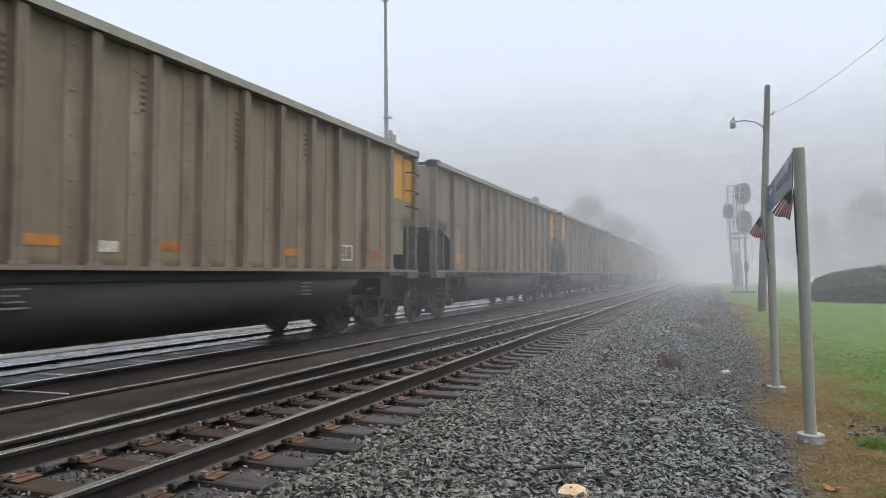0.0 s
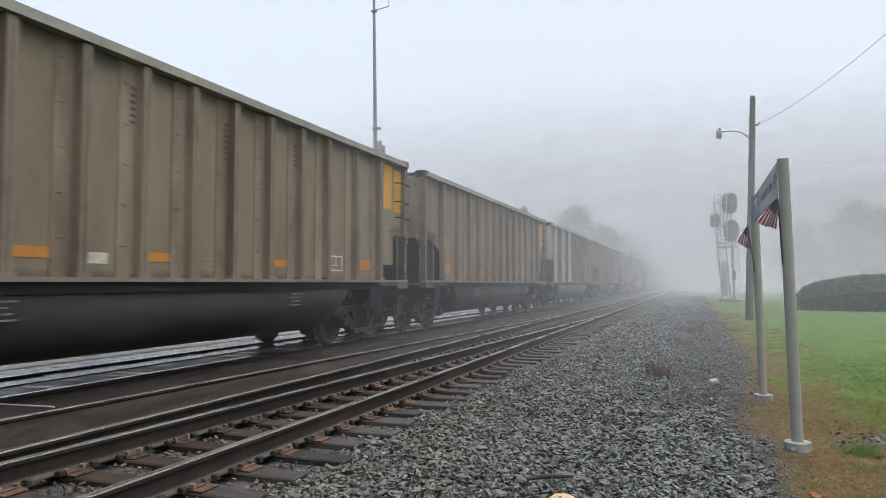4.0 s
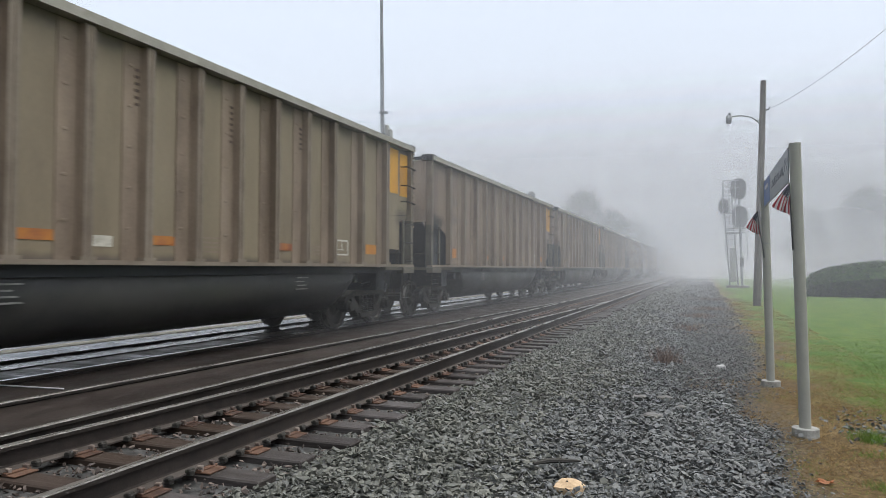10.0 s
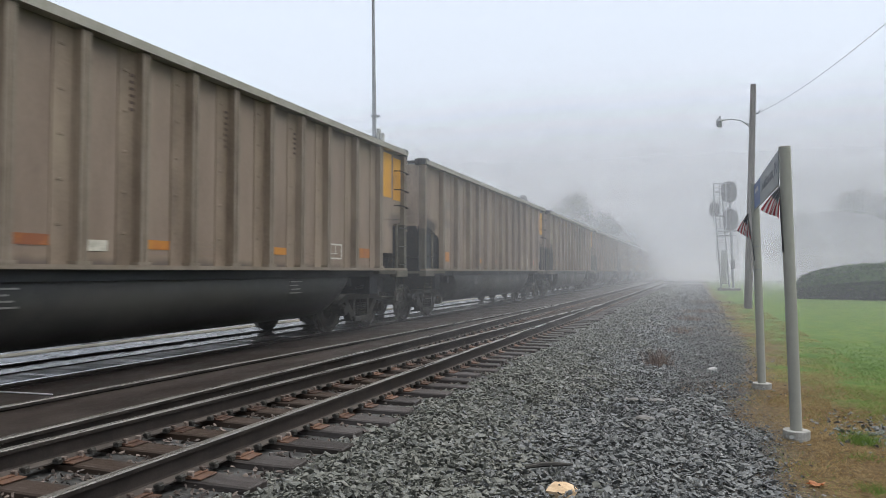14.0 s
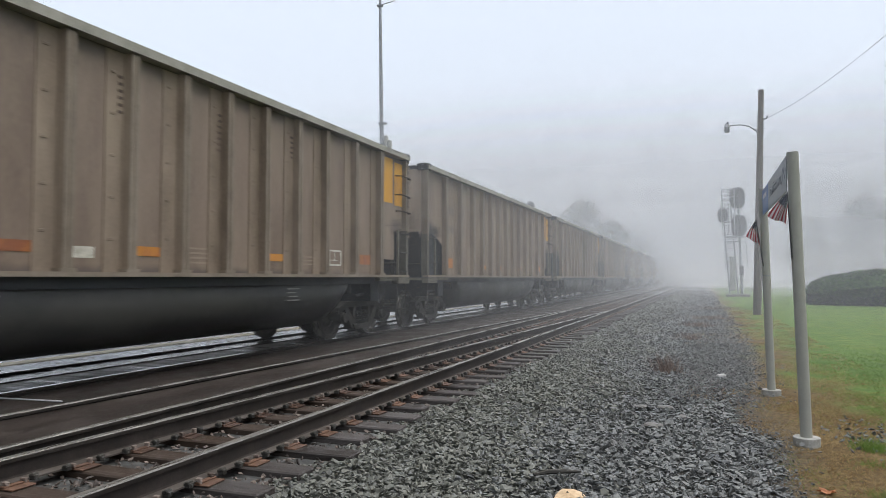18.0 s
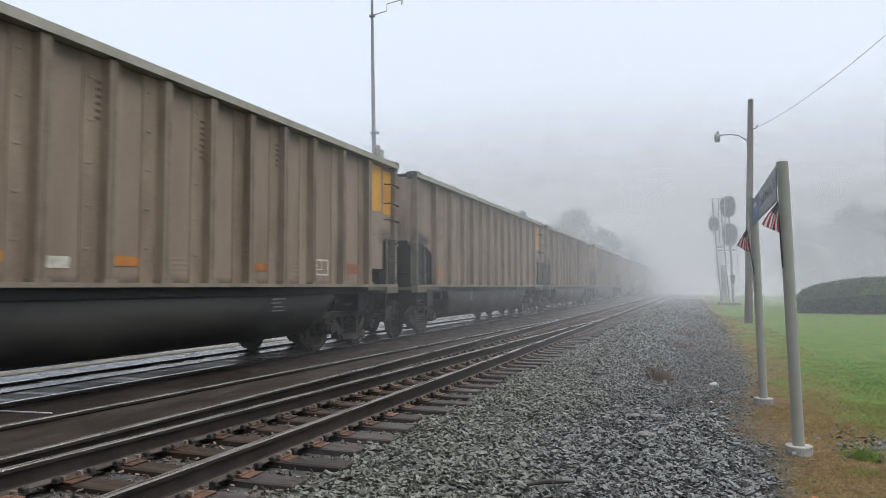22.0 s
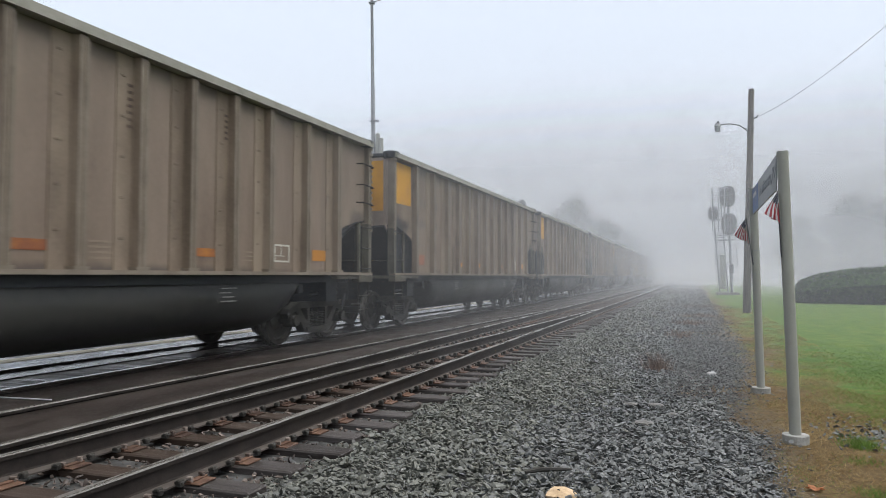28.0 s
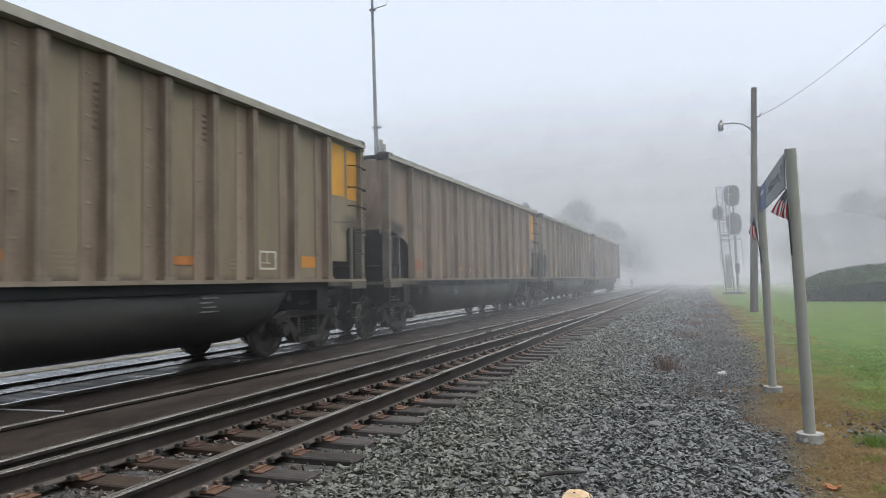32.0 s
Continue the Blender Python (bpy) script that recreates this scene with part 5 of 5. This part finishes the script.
def letter(ch, size, at, parent):
    """One raised letter on the board's trackside face; gives its width."""
    if ch == " ":
        return size * 0.28
    cu = bpy.data.curves.new("letter", "FONT")
    cu.body, cu.size, cu.extrude, cu.resolution_u = ch, size, 0.0015, 3
    ob = bpy.data.objects.new("letter_shape", cu)
    me = bpy.data.meshes.new_from_object(ob)
    bpy.data.objects.remove(ob)
    wide = max(v.co.x for v in me.vertices)
    for v in me.vertices:
        v.co = (at[0] - 0.0018 - v.co.z, at[1] - 1.46 * v.co.x, at[2] + v.co.y)
    me.materials.clear()
    me.materials.append(SIGN_INK)
    part_ob = tagged(new("letter", me))
    part_ob.parent = parent
    return 1.46 * wide + size * 0.12


def build_sign():
    sign = thing("station_sign", "grey station name board with a blue end between two steel posts", "sign")
    posts = (((0.858, 7.44), (0.783, 7.42), 2.49), ((0.80, 10.42), (0.735, 10.42), 2.49))
    for (bx, by), (tx, ty), top in posts:
        bm = bar([(bx, by, -0.3), (tx, ty, top)], 0.053, 20)
        post = part("post", bm, POST, sign, "grey painted steel post", True)
        bm = bmesh.new()
        tube(bm, [(bx, by, -0.42), (bx, by, -0.24), (bx, by, -0.234)], [0.12, 0.12, 0.115], 24)
        part("footing", bm, CONCRETE, post, "round concrete footing")
        for z in (1.3, 1.62):
            k = (z + 0.3) / (top + 0.3)
            part("strap", bar([(bx + (tx - bx) * k, by, z), (bx + (tx - bx) * k, by, z + 0.01)], 0.0555, 20), GALV, post)
    y0, y1, x = 7.46, 10.40, 0.748
    zb, zt = 2.13, 2.462
    split = y1 - 0.9
    part("board", boxes((x - 0.02, x - 0.011, y0, split, zb, zt), bevel=0.002), SIGN_GREY, sign, "grey name board")
    part("blue_end", boxes((x - 0.021, x - 0.01, split + 0.002, y1, zb, zt), bevel=0.004), BLUE, sign, "blue end of the board")
    part("trim", boxes((x - 0.022, x - 0.009, y0, y1, zb - 0.012, zb - 0.001)), GALV, sign, "pale lower trim")
    y = split - 0.16
    for ch in "Lewistown, PA":
        y -= letter(ch, 0.2, (x - 0.0205, y, zb + 0.125), sign)
    part("name_bar", boxes((x - 0.025, x - 0.0212, y1 - 0.66, y1 - 0.2, zb + 0.2, zb + 0.25)), CLOTH, sign, "small white bar of lettering")
    return sign


build_sign()
FLAGS = []


def build_flag(x, y, z, left, right, foot, label):
    """A small flag on a stick, its wet cloth drooping from the tip and fanning out below."""
    root = thing("hand_flag", label, "flag", pose(x, y, z), "small flags on the sign posts")
    part("stick", bar([(foot, 0.02, -0.63), (0, 0, 0.01)], 0.007, 6), SIGNAL, root)
    n = 13
    cloth = tagged(new("cloth"), "red and white striped cloth with a blue corner")
    cloth.parent = root

    def at(u, v):
        # u runs down the drooping stripes, v across them
        a = Vector((-0.015 + (left[0] + 0.015) * u ** 0.85, 0, left[1] * u))
        b = Vector((right[0] * u, 0, -0.1 + (right[1] + 0.1) * u))
        p = a.lerp(b, v)
        p.y = 0.03 * math.sin(v * 9 + u * 2) * u - 0.015
        p.z -= 0.02 * u * math.sin(v * 6.0)
        return p
    for i in range(n):
        u0 = 0.36 if i < 11 else 0.0
        cols = [u0 + (1 - u0) * k / 7 for k in range(8)]
        bm = bmesh.new()
        lo = [bm.verts.new(at(u, i / n)) for u in cols]
        hi = [bm.verts.new(at(u, (i + 1) / n)) for u in cols]
        for k in range(len(cols) - 1):
            bm.faces.new((lo[k], lo[k + 1], hi[k + 1], hi[k]))
        bmesh.ops.solidify(bm, geom=bm.faces[:], thickness=0.0015)
        part("stripe", bm, RED if i % 2 == 0 else CLOTH, cloth)
    bm = bmesh.new()
    grid = [[bm.verts.new(at(0.36 * a / 4, 11 / n * b / 6)) for a in range(5)] for b in range(7)]
    for b in range(6):
        for a in range(4):
            bm.faces.new((grid[b][a], grid[b][a + 1], grid[b + 1][a + 1], grid[b + 1][a]))
    bmesh.ops.solidify(bm, geom=bm.faces[:], thickness=0.0015)
    part("canton", bm, NAVY, cloth)
    bm = bmesh.new()
    for b in range(4):
        for a in range(5):
            p = at(0.36 * (a + 0.5) / 5, 11 / n * (b + 0.5) / 4)
            box(bm, p.x - 0.003, p.x + 0.003, p.y - 0.005, p.y - 0.002, p.z - 0.003, p.z + 0.003)
    tagged(part("star_field", bm, CLOTH, cloth), kind="stuff")
    FLAGS.append(cloth)
    return root


build_flag(0.728, 7.375, 2.09, (-0.185, -0.215), (-0.035, -0.31), 0.03, "small striped flag with a blue corner hanging from the sign post")
build_flag(0.64, 10.36, 2.06, (-0.15, -0.22), (0.02, -0.35), 0.085, "small striped flag with a blue corner drooping from the sign post")


# ---- utility pole with lamp ----
def build_pole():
    pole = thing("utility_pole", "weathered wooden utility pole with a street lamp arm", "utility pole")
    part("shaft", bar([(2.08, 33.0, -0.4), (2.4, 33.0, 9.45)], [0.17, 0.115], 14), POLE, pole, "", True)
    arm = [(2.3, 33.0, 7.45), (2.16, 33.0, 7.68), (1.9, 33.0, 7.9), (1.5, 33.0, 7.99), (1.1, 33.0, 7.97)]
    part("lamp_arm", bar(arm, 0.03, 8), GALV, pole)
    bm = bmesh.new()
    tube(bm, [(1.0, 33.0, 8.04), (1.0, 33.0, 7.9)], [0.09, 0.15], 12)
    lamp = part("lamp_head", bm, GALV, pole, "grey lamp head with a photocell")
    part("refractor", bar([(1.0, 33.0, 7.9), (1.0, 33.0, 7.8), (1.0, 33.0, 7.67)], [0.1, 0.13, 0.1], 12), GALV, lamp)
    part("photocell", bar([(1.03, 33.0, 8.03), (1.03, 33.0, 8.15)], 0.05, 8), SIGNAL, lamp)
    part("insulator", bar([(2.4, 33.0, 8.15), (2.6, 33.0, 8.18), (2.64, 33.0, 8.3)], 0.035, 8), SIGNAL, pole)
    part("bolt", bar([(2.1, 33.0, 7.75), (2.55, 33.0, 7.75)], 0.02, 6), GALV, pole)
    a, b = Vector((2.62, 33.0, 8.2)), Vector((6.2, 4.0, 7.9))
    pts = [a.lerp(b, t) - Vector((0, 0, 3.2 * t * (1 - t))) for t in (i / 24 for i in range(25))]
    ob = part("overhead_wire", bar(pts, 0.0065, 6), SIGNAL)
    tagged(ob, "thin black overhead wire sagging from the pole", "wire")


build_pole()


# ---- railway signal ----
def build_signal():
    y = 64.0
    sig = thing("railway_signal", "galvanised signal mast with three black targets and a caged ladder", "signal")
    part("mast", bar([(2.95, y, -0.3), (2.72, y, 8.6)], 0.11, 12), GALV, sig, "", True)
    part("footing", boxes((1.7, 3.5, y - 0.7, y + 0.7, -0.6, -0.1), bevel=0.03), OLIVE, sig)
    heads = ((2.68, 8.05, 0.62, 0.9), (1.5, 6.6, 0.42, 0.6), (2.78, 5.68, 0.62, 0.9))
    for x, z, w, h in heads:
        bm = bmesh.new()
        ring = [(x + w * math.copysign(abs(math.cos(a)) ** 0.7, math.cos(a)), z + h * math.copysign(abs(math.sin(a)) ** 0.8, math.sin(a))) for a in (6.2832 * k / 28 for k in range(28))]
        extrude(bm, ring, "y", y - 0.16, y - 0.13)
        head = part("target", bm, SIGNAL, sig, "black oval signal target")
        for dz in (0.42 * h, 0, -0.42 * h):
            bm = bmesh.new()
            tube(bm, [(x, y - 0.16, z + dz), (x, y - 0.5, z + dz + 0.02)], 0.12, 12, False)
            part("hood", bm, SIGNAL, head)
        part("bracket", boxes((min(x, 2.8), max(x, 2.8) + 0.05, y - 0.12, y - 0.05, z - 0.04, z + 0.04)), GALV, sig)
    for x in (1.45, 2.1):
        part("ladder_rail", bar([(x + 0.55, y + 0.3, -0.1), (x, y + 0.3, 8.7)], 0.06, 6), GALV, sig)
    for k in range(22):
        z = 0.3 + 0.39 * k
        dx = 0.55 * (8.7 - z) / 8.8
        part("ladder_rung", bar([(1.45 + dx, y + 0.3, z), (2.1 + dx, y + 0.3, z)], 0.04, 6), GALV, sig)
    for z in (4.3, 4.7, 6.0):
        part("platform", boxes((1.6, 3.25, y - 0.1, y + 0.6, z, z + 0.09)), GALV, sig)
    for z in (8.1, 8.75):
        part("hoop", boxes((1.4, 2.75, y - 0.3, y - 0.26, z, z + 0.06), (1.4, 1.45, y - 0.3, y + 0.4, z, z + 0.06)), GALV, sig)
    for x in (1.42, 1.9, 2.4):
        part("cage_bar", boxes((x, x + 0.08, y - 0.34, y - 0.28, 5.0, 8.8)), GALV, sig)
    part("handrail", bar([(1.7, y - 0.2, 2.0), (1.6, y - 0.2, 4.6), (3.3, y - 0.2, 4.6), (3.4, y - 0.2, 2.0)], 0.035, 6), GALV, sig)
    part("relay_case", boxes((2.0, 2.45, y - 0.35, y + 0.2, 0.2, 3.1), bevel=0.03), POST, sig, "tall grey relay case")
    part("dwarf_head", boxes((2.75, 3.1, y - 0.4, y - 0.1, 1.5, 2.3), bevel=0.06), SIGNAL, sig)


build_signal()


# ---- radio mast behind the train ----
def build_mast():
    y = 40.0
    mast = thing("radio_mast", "slim grey radio mast with a short aerial arm", "mast")
    part("pole", bar([(-19.0, y, -0.3), (-19.2, y, 11.0), (-19.36, y, 20.5)], [0.17, 0.13, 0.08], 12), GALV, mast, "", True)
    part("collar", boxes((-19.4, -18.85, y - 0.12, y + 0.12, 11.05, 11.17)), GALV, mast)
    part("collar", boxes((-19.5, -19.15, y - 0.12, y + 0.12, 18.7, 18.82)), GALV, mast)
    part("cabinet", boxes((-18.98, -18.76, y - 0.15, y + 0.15, 8.4, 10.3), (-18.75, -18.52, y - 0.15, y + 0.15, 8.4, 10.0), bevel=0.05), POST, mast, "grey equipment cabinet")
    part("aerial_arm", bar([(-19.35, y, 18.8), (-18.3, y, 18.95), (-18.3, y, 19.4), (-17.2, y, 19.55)], 0.03, 6), GALV, mast)
    part("aerial", bar([(-17.25, y, 19.2), (-17.2, y, 20.1)], 0.04, 6), GALV, mast)


build_mast()


tagged(part("marker_rod", bar([(-7.39, 5.43, -0.036), (-6.43, 5.53, -0.036)], 0.008, 8), CLOTH), "thin white rod lying on the track dirt", "rod")


# ---- hedge and trees ----
def leaf_cloud(rng, centres, radius, count, size, loose=False):
    c = centres[rng.integers(0, len(centres), count)]
    d = rng.normal(size=(count, 3))
    d /= np.linalg.norm(d, axis=1)[:, None]
    p = c + d * (radius * (np.minimum(np.abs(rng.normal(0, 0.7, count)), 1.25) if loose else rng.uniform(0.55, 1.05, count) ** 0.5))[:, None]
    a, b = rng.normal(size=(2, count, 3))
    a /= np.linalg.norm(a, axis=1)[:, None]
    b -= a * (a * b).sum(1)[:, None]
    b /= np.linalg.norm(b, axis=1)[:, None]
    s = size * rng.uniform(0.6, 1.4, count)[:, None]
    v = np.stack([p - a * s, p + b * s * 0.6, p + a * s, p - b * s * 0.6], 1).reshape(-1, 3)
    return v, np.arange(4 * count).reshape(-1, 4)


def build_hedge():
    rng = np.random.default_rng(3)
    hedge = thing("hedge", "long clipped dark green hedge on the lawn", "hedge")
    bm = bmesh.new()
    sec = [(44.6, 0.35), (44.2, 1.0), (45.0, 1.75), (47.2, 2.15), (49.2, 1.8), (50, 0.8), (49.6, -0.3), (45.2, -0.3)]
    rings = []
    for x, k in ((5.75, 0.35), (6.0, 0.52), (6.9, 0.66), (8.6, 0.8), (11, 0.88), (20, 0.9), (32, 0.9)):
        rings.append([bm.verts.new((x, 47.2 + (y - 47.2) * min(1, k + 0.1), -0.3 + (z + 0.3) * k)) for y, z in sec])
    for a, b in zip(rings, rings[1:]):
        for i in range(len(sec)):
            bm.faces.new((a[i], a[(i + 1) % len(sec)], b[(i + 1) % len(sec)], b[i]))
    bm.faces.new(rings[0])
    bm.faces.new(rings[-1])
    bmesh.ops.recalc_face_normals(bm, faces=bm.faces[:])
    part("twigs", bm, HEDGE, hedge)
    n = 26000
    x = 5.7 + 24 * rng.random(n) ** 1.5
    k = np.interp(x, [5.75, 6.0, 6.9, 8.6, 11, 20, 32], [0.35, 0.52, 0.66, 0.8, 0.88, 0.9, 0.9])
    s = rng.uniform(0, 4.6, n)
    yy = np.interp(s, [0, 0.7, 1.8, 4.2, 4.6], [44.6, 44.2, 45.0, 47.2, 47.6])
    zz = np.interp(s, [0, 0.7, 1.8, 4.2, 4.6], [0.35, 1.0, 1.75, 2.15, 2.1])
    low = rng.random(n) < 0.2
    zz = np.where(low, rng.uniform(-0.25, 0.4, n), zz)
    yy = np.where(low, rng.uniform(44.6, 45.1, n), yy)
    c = np.stack([x, 47.2 + (yy - 47.2) * np.minimum(1, k + 0.1), -0.3 + (zz + 0.3) * k], 1)
    v, f = leaf_cloud(rng, c, 0.1, n, 0.055)
    ob = new("leaves", scatter_mesh("leaves", v, f, HEDGE))
    ob.parent = hedge
    tagged(ob, kind="stuff")


build_hedge()


def build_tree(x, y, height, spread, seed, label, count=5000, low=0.35, leaf=0.018):
    rng = np.random.default_rng(seed)
    tree = thing("tree", label, "tree", pose(x, y, -0.3), "trees in the fog")
    bm = bmesh.new()
    tube(bm, [(0, 0, 0), (0.1, 0, height * 0.3), (0.05, 0.1, height * 0.6), (0, 0, height * 0.85)], [0.03 * height, 0.022 * height, 0.014 * height, 0.005 * height], 8)
    centres = []
    for k in range(26):
        a = rng.uniform(0, 6.283)
        r = spread * rng.uniform(0.3, 0.95)
        z = height * rng.uniform(low, 0.93)
        r *= math.sin(min(1.0, (1.06 - z / height) * 1.7) * 1.57)
        tip = (r * math.cos(a), r * math.sin(a), z)
        tube(bm, [(0.05, 0, z * 0.55), (tip[0] * 0.5, tip[1] * 0.5, z * 0.82), tip], [0.011 * height, 0.007 * height, 0.002 * height], 5)
        for q in range(4):
            centres.append([tip[0] + rng.normal(0, spread * 0.16), tip[1] + rng.normal(0, spread * 0.16), tip[2] + rng.normal(0, height * 0.05)])
    part("trunk", bm, BARK, tree)
    v, f = leaf_cloud(rng, np.array(centres), spread * 0.26, count, leaf * height, True)
    ob = new("crown", scatter_mesh("crown", v, f, LEAF))
    ob.parent = tree
    tagged(ob, kind="stuff")


for i, (x, y, h, r) in enumerate(((-20.6, 125, 16.0, 5.4), (-16.0, 128, 12.8, 4.6), (-12.6, 140, 11.4, 4.4), (-36, 150, 13, 5), (-10, 165, 9.5, 4), (0, 250, 12, 8), (-18, 230, 14, 8), (-34, 210, 15, 8))):
    k = 0.82 if y < 145 else 1.1
    build_tree(x * k, y * k, h * k, r * k, 40 + i, "leafy tree, a pale grey-green shape in the fog", 9000, 0.35, 0.016)
for i, (x, y, h, r) in enumerate(((32, 215, 28, 12), (46, 205, 30, 13), (61, 200, 32, 14), (78, 205, 33, 14), (95, 200, 32, 14), (22, 240, 22, 11))):
    build_tree(x, y, h, r, 60 + i, "tall leafy tree, a grey shape deep in the fog", 42000, 0.06, 0.008)
for i, (x, y, h) in enumerate(((17.4, 124, 11.5), (23, 121, 14.5), (30, 123, 14), (37, 119, 15.5), (45, 122, 14.5))):
    build_tree(x, y, h, 5.2, 80 + i, "broad leafy tree behind the hedge, dim in the fog", 16000, 0.06, 0.013)


# ---- things behind the train ----
def build_lot_lamp():
    lamp = thing("street_lamp", "lamp post with a round dome head behind the train", "lamp")
    x, y = -14.29, 60.0
    part("post", bar([(x, y, -0.4), (x, y, 7.3)], [0.09, 0.06], 10), GALV, lamp)
    part("dome", bar([(x, y, 7.35), (x, y, 7.5), (x, y, 7.8), (x, y, 8.0)], [0.3, 0.4, 0.36, 0.12], 16), SIGNAL, lamp, "round grey dome", True)
    part("globe", bar([(x, y, 7.15), (x, y, 7.27), (x, y, 7.35)], [0.14, 0.24, 0.28], 16), WHITE, lamp)


build_lot_lamp()


def build_parked_car(x, y, turn, label, paint):
    car = thing("parked_car", label, "car", pose(x, y, -0.17, 0, 0, turn))
    side = [(-2.25, 0.35), (-2.3, 0.62), (-2.2, 0.86), (-1.1, 0.98), (-0.5, 1.42), (0.9, 1.46), (1.75, 1.0), (2.25, 0.95), (2.3, 0.4), (2.1, 0.26), (-2.0, 0.26)]
    bm = prism(side, "y", -0.86, 0.86)
    bmesh.ops.bevel(bm, geom=bm.edges[:], offset=0.05, segments=2, affect="EDGES", clamp_overlap=True)
    part("body", bm, paint, car, "", True)
    for s in (1, -1):
        part("side_window", prism([(-0.95, 1.0), (-0.45, 1.36), (0.8, 1.39), (1.45, 1.02)], "y", 0.865 * s, 0.872 * s), GLASS, car, "dark side glass")
        part("headlight", boxes((-2.3, -2.12, 0.5 * s - 0.18, 0.5 * s + 0.18, 0.62, 0.78), bevel=0.03), SILVER, car, "clear silver headlight")
        part("tail_light", boxes((2.2, 2.31, 0.6 * s - 0.15, 0.6 * s + 0.15, 0.7, 0.86), bevel=0.02), RED, car, "red tail light")
        for wx in (-1.4, 1.4):
            tyre = part("wheel", bar([(wx, 0.66 * s, 0.33), (wx, 0.88 * s, 0.33)], 0.33, 20), BLACK, car)
            part("rim", bar([(wx, 0.875 * s, 0.33), (wx, 0.89 * s, 0.33)], 0.2, 14), GALV, tyre)
    part("windscreen", prism([(-1.13, 1.0), (-1.07, 1.0), (-0.5, 1.41), (-0.56, 1.41)], "y", -0.74, 0.74), GLASS, car, "dark windscreen")
    part("grille", boxes((-2.32, -2.26, -0.3, 0.3, 0.5, 0.66)), BLACK, car)


GLASS = material("tinted_glass", [(0.01, 0.012, 0.014), (0.014, 0.016, 0.018), (0.02, 0.022, 0.024)], 3, 3, (0.03, 0.08), 0, 0, 60)
SILVER_PAINT = material("silver_car_paint", [(0.45, 0.46, 0.47), (0.52, 0.53, 0.54), (0.56, 0.57, 0.58)], 2, 4, (0.2, 0.35), 0.4, 0.02, 60, coat=0.5)
WHITE_PAINT = material("white_car_paint", [(0.7, 0.7, 0.7), (0.78, 0.78, 0.78), (0.82, 0.82, 0.82)], 2, 4, (0.2, 0.35), 0, 0.02, 60, coat=0.5)
build_parked_car(-17.0, 10.0, 180, "silver parked car on the wet lot behind the tracks", SILVER_PAINT)
build_parked_car(-17.0, 15.5, 180, "white parked car on the wet lot behind the tracks", WHITE_PAINT)


# how far each flag has swung back round its stick, in degrees
FLAG_TURNS = [[(0, -5), (3, 0), (6, 22), (8, 26), (13, 38), (17, 8), (21, 32), (25, 38), (29, 50), (30, 42), (31, 56), (32, 44)],
              [(0, -8), (3, 35), (8, 22), (13, 30), (17, 30), (21, 35), (25, 35), (28, 12), (31, 14), (32, 66)]]


def motions():
    times = [float(r[0]) for r in TRAIN_ROWS]
    for k, car in CARS.items():
        y0 = CAR_PITCH * k
        walk(car, [(t, pose(TRAIN_MID, train_front(t) + y0, 0)) for t in times])
        # the wheels roll while the car is near enough for them to be seen
        inside = [i for i in range(0, 32 * FPS + 1) if -22 < train_front(i / FPS) + y0 < 26]
        if not inside:
            continue
        steps = sorted({0, 32 * FPS, *inside})
        for ws in [c for c in car.children if c.name.startswith("wheelset")]:
            y, rows = ws.location.y, []
            for i in steps:
                j = min(max(i, inside[0]), inside[-1])
                turn = (train_front(inside[0] / FPS) - train_front(j / FPS)) / WHEEL_R
                rows.append((i / FPS, pose(0, y, WHEEL_R) @ Matrix.Rotation(turn, 4, "X")))
            walk(ws, rows)
    # the little flags swing about their sticks
    for n, cloth in enumerate(FLAGS):
        swing = FLAG_TURNS[n]
        rows = []
        for i in range(33):
            a = float(np.interp(i, [r[0] for r in swing], [r[1] for r in swing])) + 4 * math.sin(i * 2.1 + n)
            rows.append((float(i), pose(0, 0, 0, 0, 0, a)))
        walk(cloth, rows)


motions()
